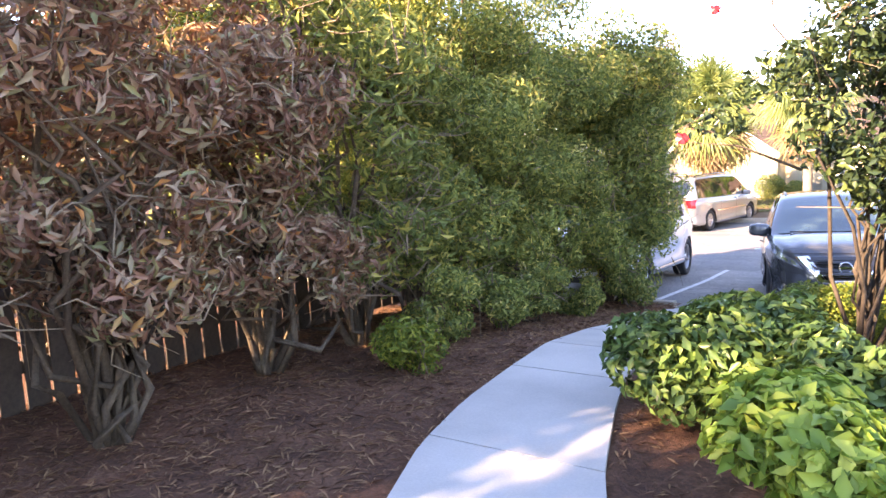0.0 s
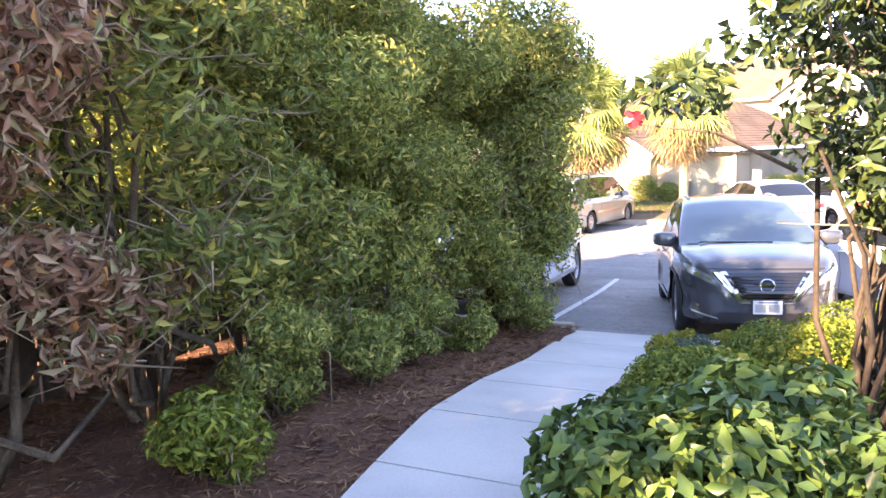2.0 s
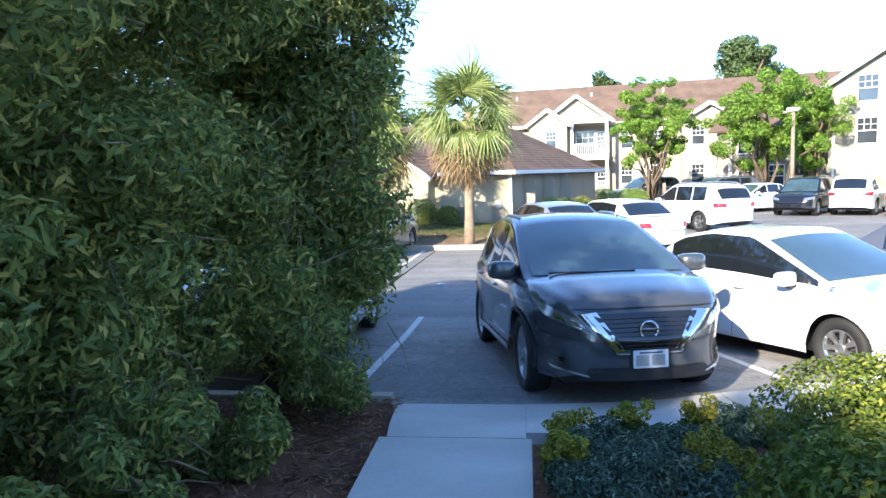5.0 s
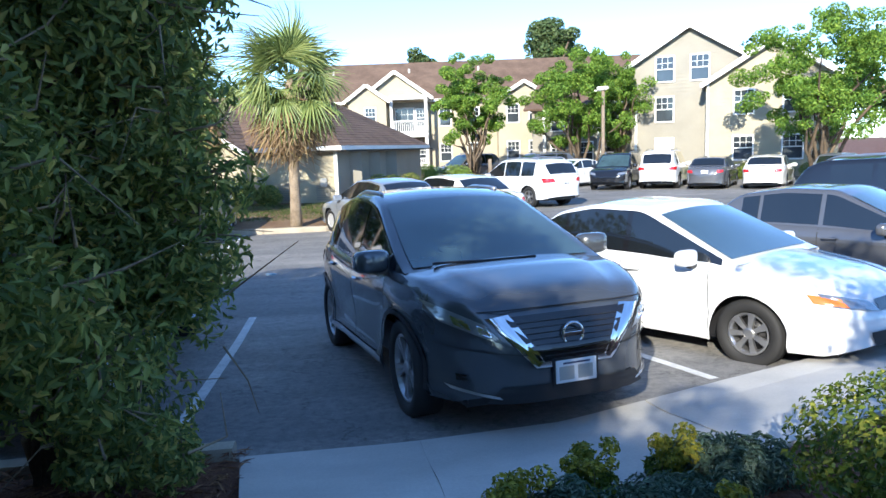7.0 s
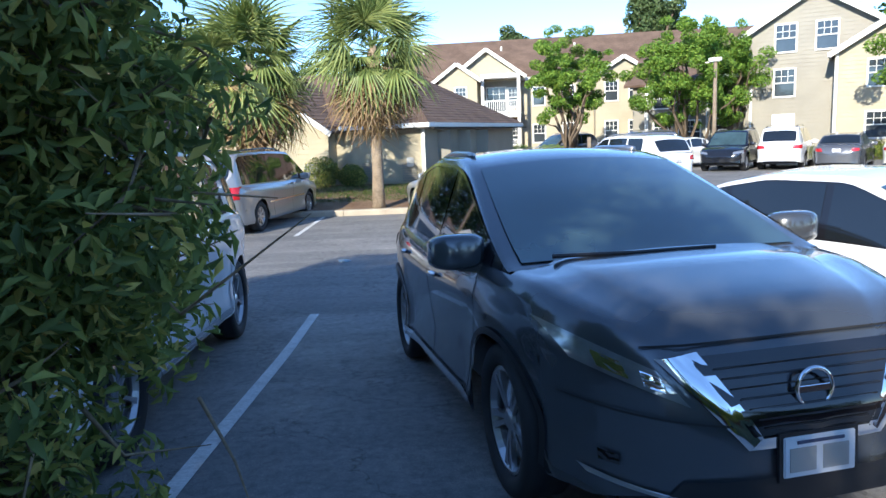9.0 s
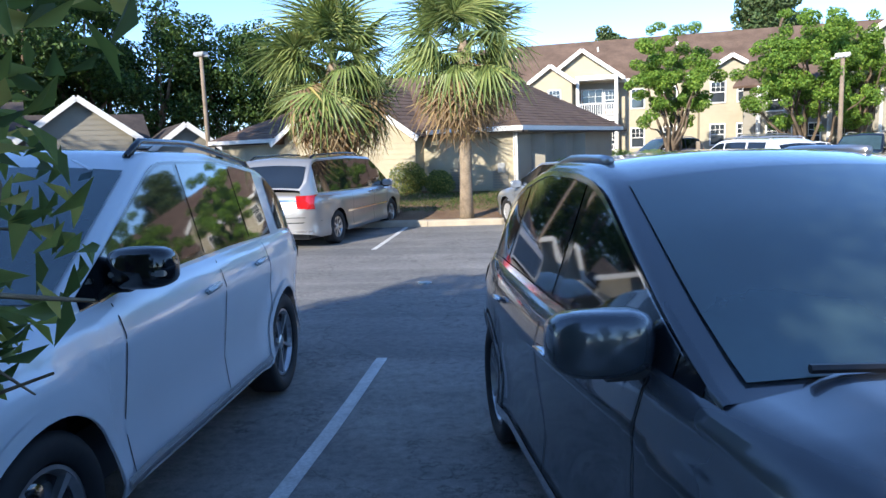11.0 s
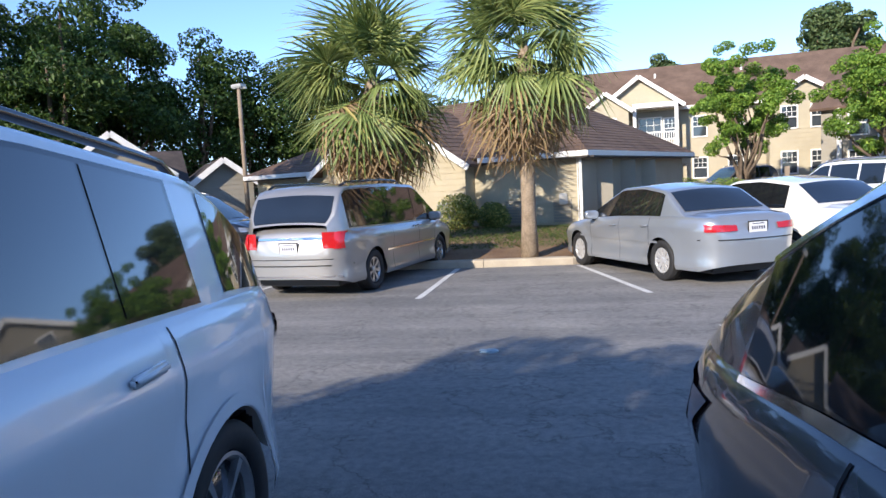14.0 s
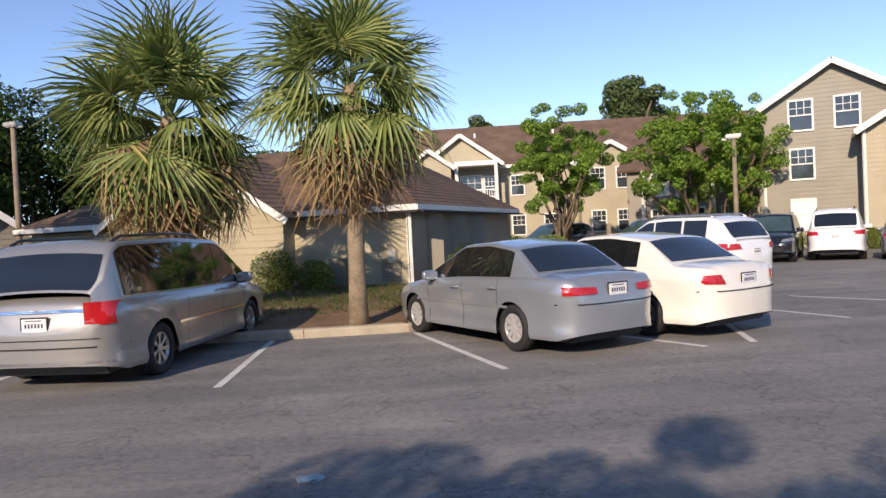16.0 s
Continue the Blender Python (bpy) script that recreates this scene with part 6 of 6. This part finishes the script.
# woods past the low houses
for i, (x, y, tz, r) in enumerate(((-44, 38, 16.5, 5.0), (-38, 41, 15.5, 4.6), (-33, 42, 14.0, 4.2), (-29, 42, 12.6, 3.6), (-26.5, 46, 12.8, 3.8), (-23, 50, 11.8, 3.8), (-19.5, 53, 11.0, 3.6), (-15.5, 54, 10.0, 3.4),
                                   (-36, 33, 14.5, 4.2), (-42, 30, 15.5, 4.6), (-48, 26, 16, 5), (-30, 36, 11, 3.4), (-52, 18, 15, 5), (-11, 56, 9, 3.4))):
    tree("tall leafy tree in the woods beyond the houses", x, y, tz * (1.35 if x < -28 else 1.15), 1.2, r * 1.08, 14000, 0.32, L_WOODS, 120 + i, group="woods", cl=36, r0=1.0, r1=1.9, trunk=0.25, limbs=8)
# woods that close the view on the other sides
for i, (x, y, tz, r) in enumerate(((34, 44, 10, 4.5), (40, 34, 11, 5), (44, 22, 11, 5), (48, 8, 12, 5), (36, 56, 11, 5), (-16, -26, 10, 4), (-24, -20, 11, 4.5), (-8, -34, 9, 4), (4, -40, 10, 4.5), (16, -36, 10, 4.5), (28, -30, 10, 4.5), (40, -14, 11, 5), (-34, -8, 12, 5), (-40, 6, 13, 5))):
    tree("leafy tree added around the edge of the grounds", x, y, tz, 1.0, r, 5000, 0.42, L_WOODS, 150 + i, group="edge trees", cl=30, r0=1.1, r1=2.0, trunk=0.25, limbs=6, zf=0.2)
# unseen trees added out of view to throw shade over the low houses
for i, (x, y, tz, r) in enumerate(((-21, 5.5, 13, 4.2), (-27, 7.5, 14, 4.5), (-17.5, 8.5, 11.5, 3.2), (-33, 10, 14, 4.5))):
    tree("leafy tree added around the edge of the grounds", x, y, tz, 2.0, r, 9000, 0.34, L_WOODS, 180 + i, group="edge trees", cl=44, r0=0.9, r1=1.6, trunk=0.25, limbs=8, zf=0.0)
# shrubs by the walls
for x, y, w, h, s in ((-2.75, 18.6, 0.75, 1.15, 171), (2.6, 18.0, 0.7, 1.0, 172), (3.3, 19.6, 0.7, 1.0, 173), (4.1, 21.3, 0.7, 1.0, 174), (6.1, 30.2, 1.1, 1.1, 175), (7.6, 29.6, 1.0, 1.1, 176), (-1.6, 18.3, 0.5, 0.8, 177)):
    z0 = lot_z(y) + 0.24
    plant("shrub", "clipped dark green shrub by the building wall" if s < 175 else "round yellow-green shrub before the apartment house", "shrub", (x, y, z0), [(x, y, z0 + h * 0.5, w * 0.9, w * 0.9, h * 0.5)] + clumps((x, y, z0 + h * 0.5, w * 0.8, w * 0.8, h * 0.42), 10, 0.25, 0.4, np.random.default_rng(s)),
          5000, 0.07, 0.5, L_HEDGE if s not in (175, 176) else L_BRIGHT, M_BARK, 0.03, 5, "wall shrubs", 0.85, 0.4, 0.05, s)
for i in range(9):
    x, y = 20.5 + 1.55 * i, 30.0 - 1.05 * i
    z0 = lot_z(y)
    plant("shrub", "low clipped green shrub along the car park edge", "shrub", (x, y, z0), [(x, y, z0 + 0.45, 0.9, 0.8, 0.5)] + clumps((x, y, z0 + 0.5, 0.8, 0.7, 0.4), 8, 0.25, 0.4, np.random.default_rng(200 + i)), 3000, 0.09, 0.5, L_BOX, M_BARK, 0.03, 4, "edge shrubs", 0.85, 0.4, 0.05, 200 + i)

# two trees added behind the camera, only to dapple the footpath with shade
tree("unseen leafy tree added to shade the footpath", -1.2, -22.5, 7.2, 2.9, 2.6, 9500, 0.17, L_WOODS, 190, cl=40, r0=0.4, r1=0.8, zf=0.85)
tree("unseen leafy tree added to shade the footpath", -3.1, -18.9, 7.0, 2.9, 2.4, 9000, 0.17, L_WOODS, 191, cl=34, r0=0.4, r1=0.8, zf=0.85)

M_FENCE = rough_two("dark_fence_wood", (0.06, 0.045, 0.035), (0.12, 0.09, 0.07), 2.0, 30, 0.9, 0.5, 0.006, 0.4)
# dark board fence behind the bushes
fence = thing("fence", "dark weathered board fence behind the bushes", "fence", m=pose(-1.95, -17.2, 0.84))
for k in range(58):
    y = 0.2 * k
    part("board", box_bm(-0.012, 0.005, 0, 0.012, 0.18, 1.2 + 0.02 * random.random(), 0.004), M_FENCE, fence, "", pose(0, y, 0))
for z_ in (0.35, 1.1):
    part("rail", box_bm(-0.06, 0, -0.05, -0.014, 11.6, 0.05), M_FENCE, fence, "", pose(0, 0, z_))

# pine straw and chips on the beds; grass on the island
rng = np.random.default_rng(301)
n_ = 26000
xy = np.stack([rng.uniform(-2.2, 1.3, n_), rng.uniform(-16, -5.15, n_)], 1)
le = np.array([walk_edges(y)[0] for y in xy[:, 1]])
xy = xy[xy[:, 0] < le + 0.03]
c = np.array([(x, y, base_z(x, y) + 0.012) for x, y in xy])
nm = rng.normal(size=c.shape) * 0.25 + np.array([0, 0, 1])
nm /= np.linalg.norm(nm, axis=1, keepdims=True)
tagged(obj("pine_straw", leaf_mesh("pine_straw", c, nm, 0.075, 0.13, rng, 0.7, 0.06), M_NEEDLE), "loose reddish pine straw and bark chips", "mulch", kind="stuff")
n_ = 9000
xy = np.stack([rng.uniform(1.7, 6.0, n_), rng.uniform(-13.5, -6.2, n_)], 1)
re_ = np.array([walk_edges(y)[1] for y in xy[:, 1]])
ed = np.array([edge_y(x) - 1.4 for x in xy[:, 0]])
xy = xy[(xy[:, 0] > re_) & (xy[:, 1] < ed)]
c = np.array([(x, y, base_z(x, y) + 0.012) for x, y in xy])
nm = rng.normal(size=c.shape) * 0.25 + np.array([0, 0, 1])
nm /= np.linalg.norm(nm, axis=1, keepdims=True)
tagged(obj("pine_straw", leaf_mesh("pine_straw", c, nm, 0.06, 0.18, rng, 0.7, 0.06), M_NEEDLE), "bark chips in the planting bed", "mulch", kind="stuff")
n_ = 9000
xy = np.stack([rng.uniform(-6, 2.2, n_), rng.uniform(12.0, 18, n_)], 1)
c = np.array([(x, y, 0.2 + 0.14 * min(1, max(0, (y - 11.0) / 2.0)) - 0.02) for x, y in xy if x < 0.9 + (y - 11) * 0.45])
nm = rng.normal(size=c.shape) + np.array([0, 0, 0.1])
nm /= np.linalg.norm(nm, axis=1, keepdims=True)
tagged(obj("grass", leaf_mesh("grass", c, nm, 0.1, 0.12, rng, 0.5, 0.1), M_GRASS), "thin green grass on the island", "grass", kind="stuff")
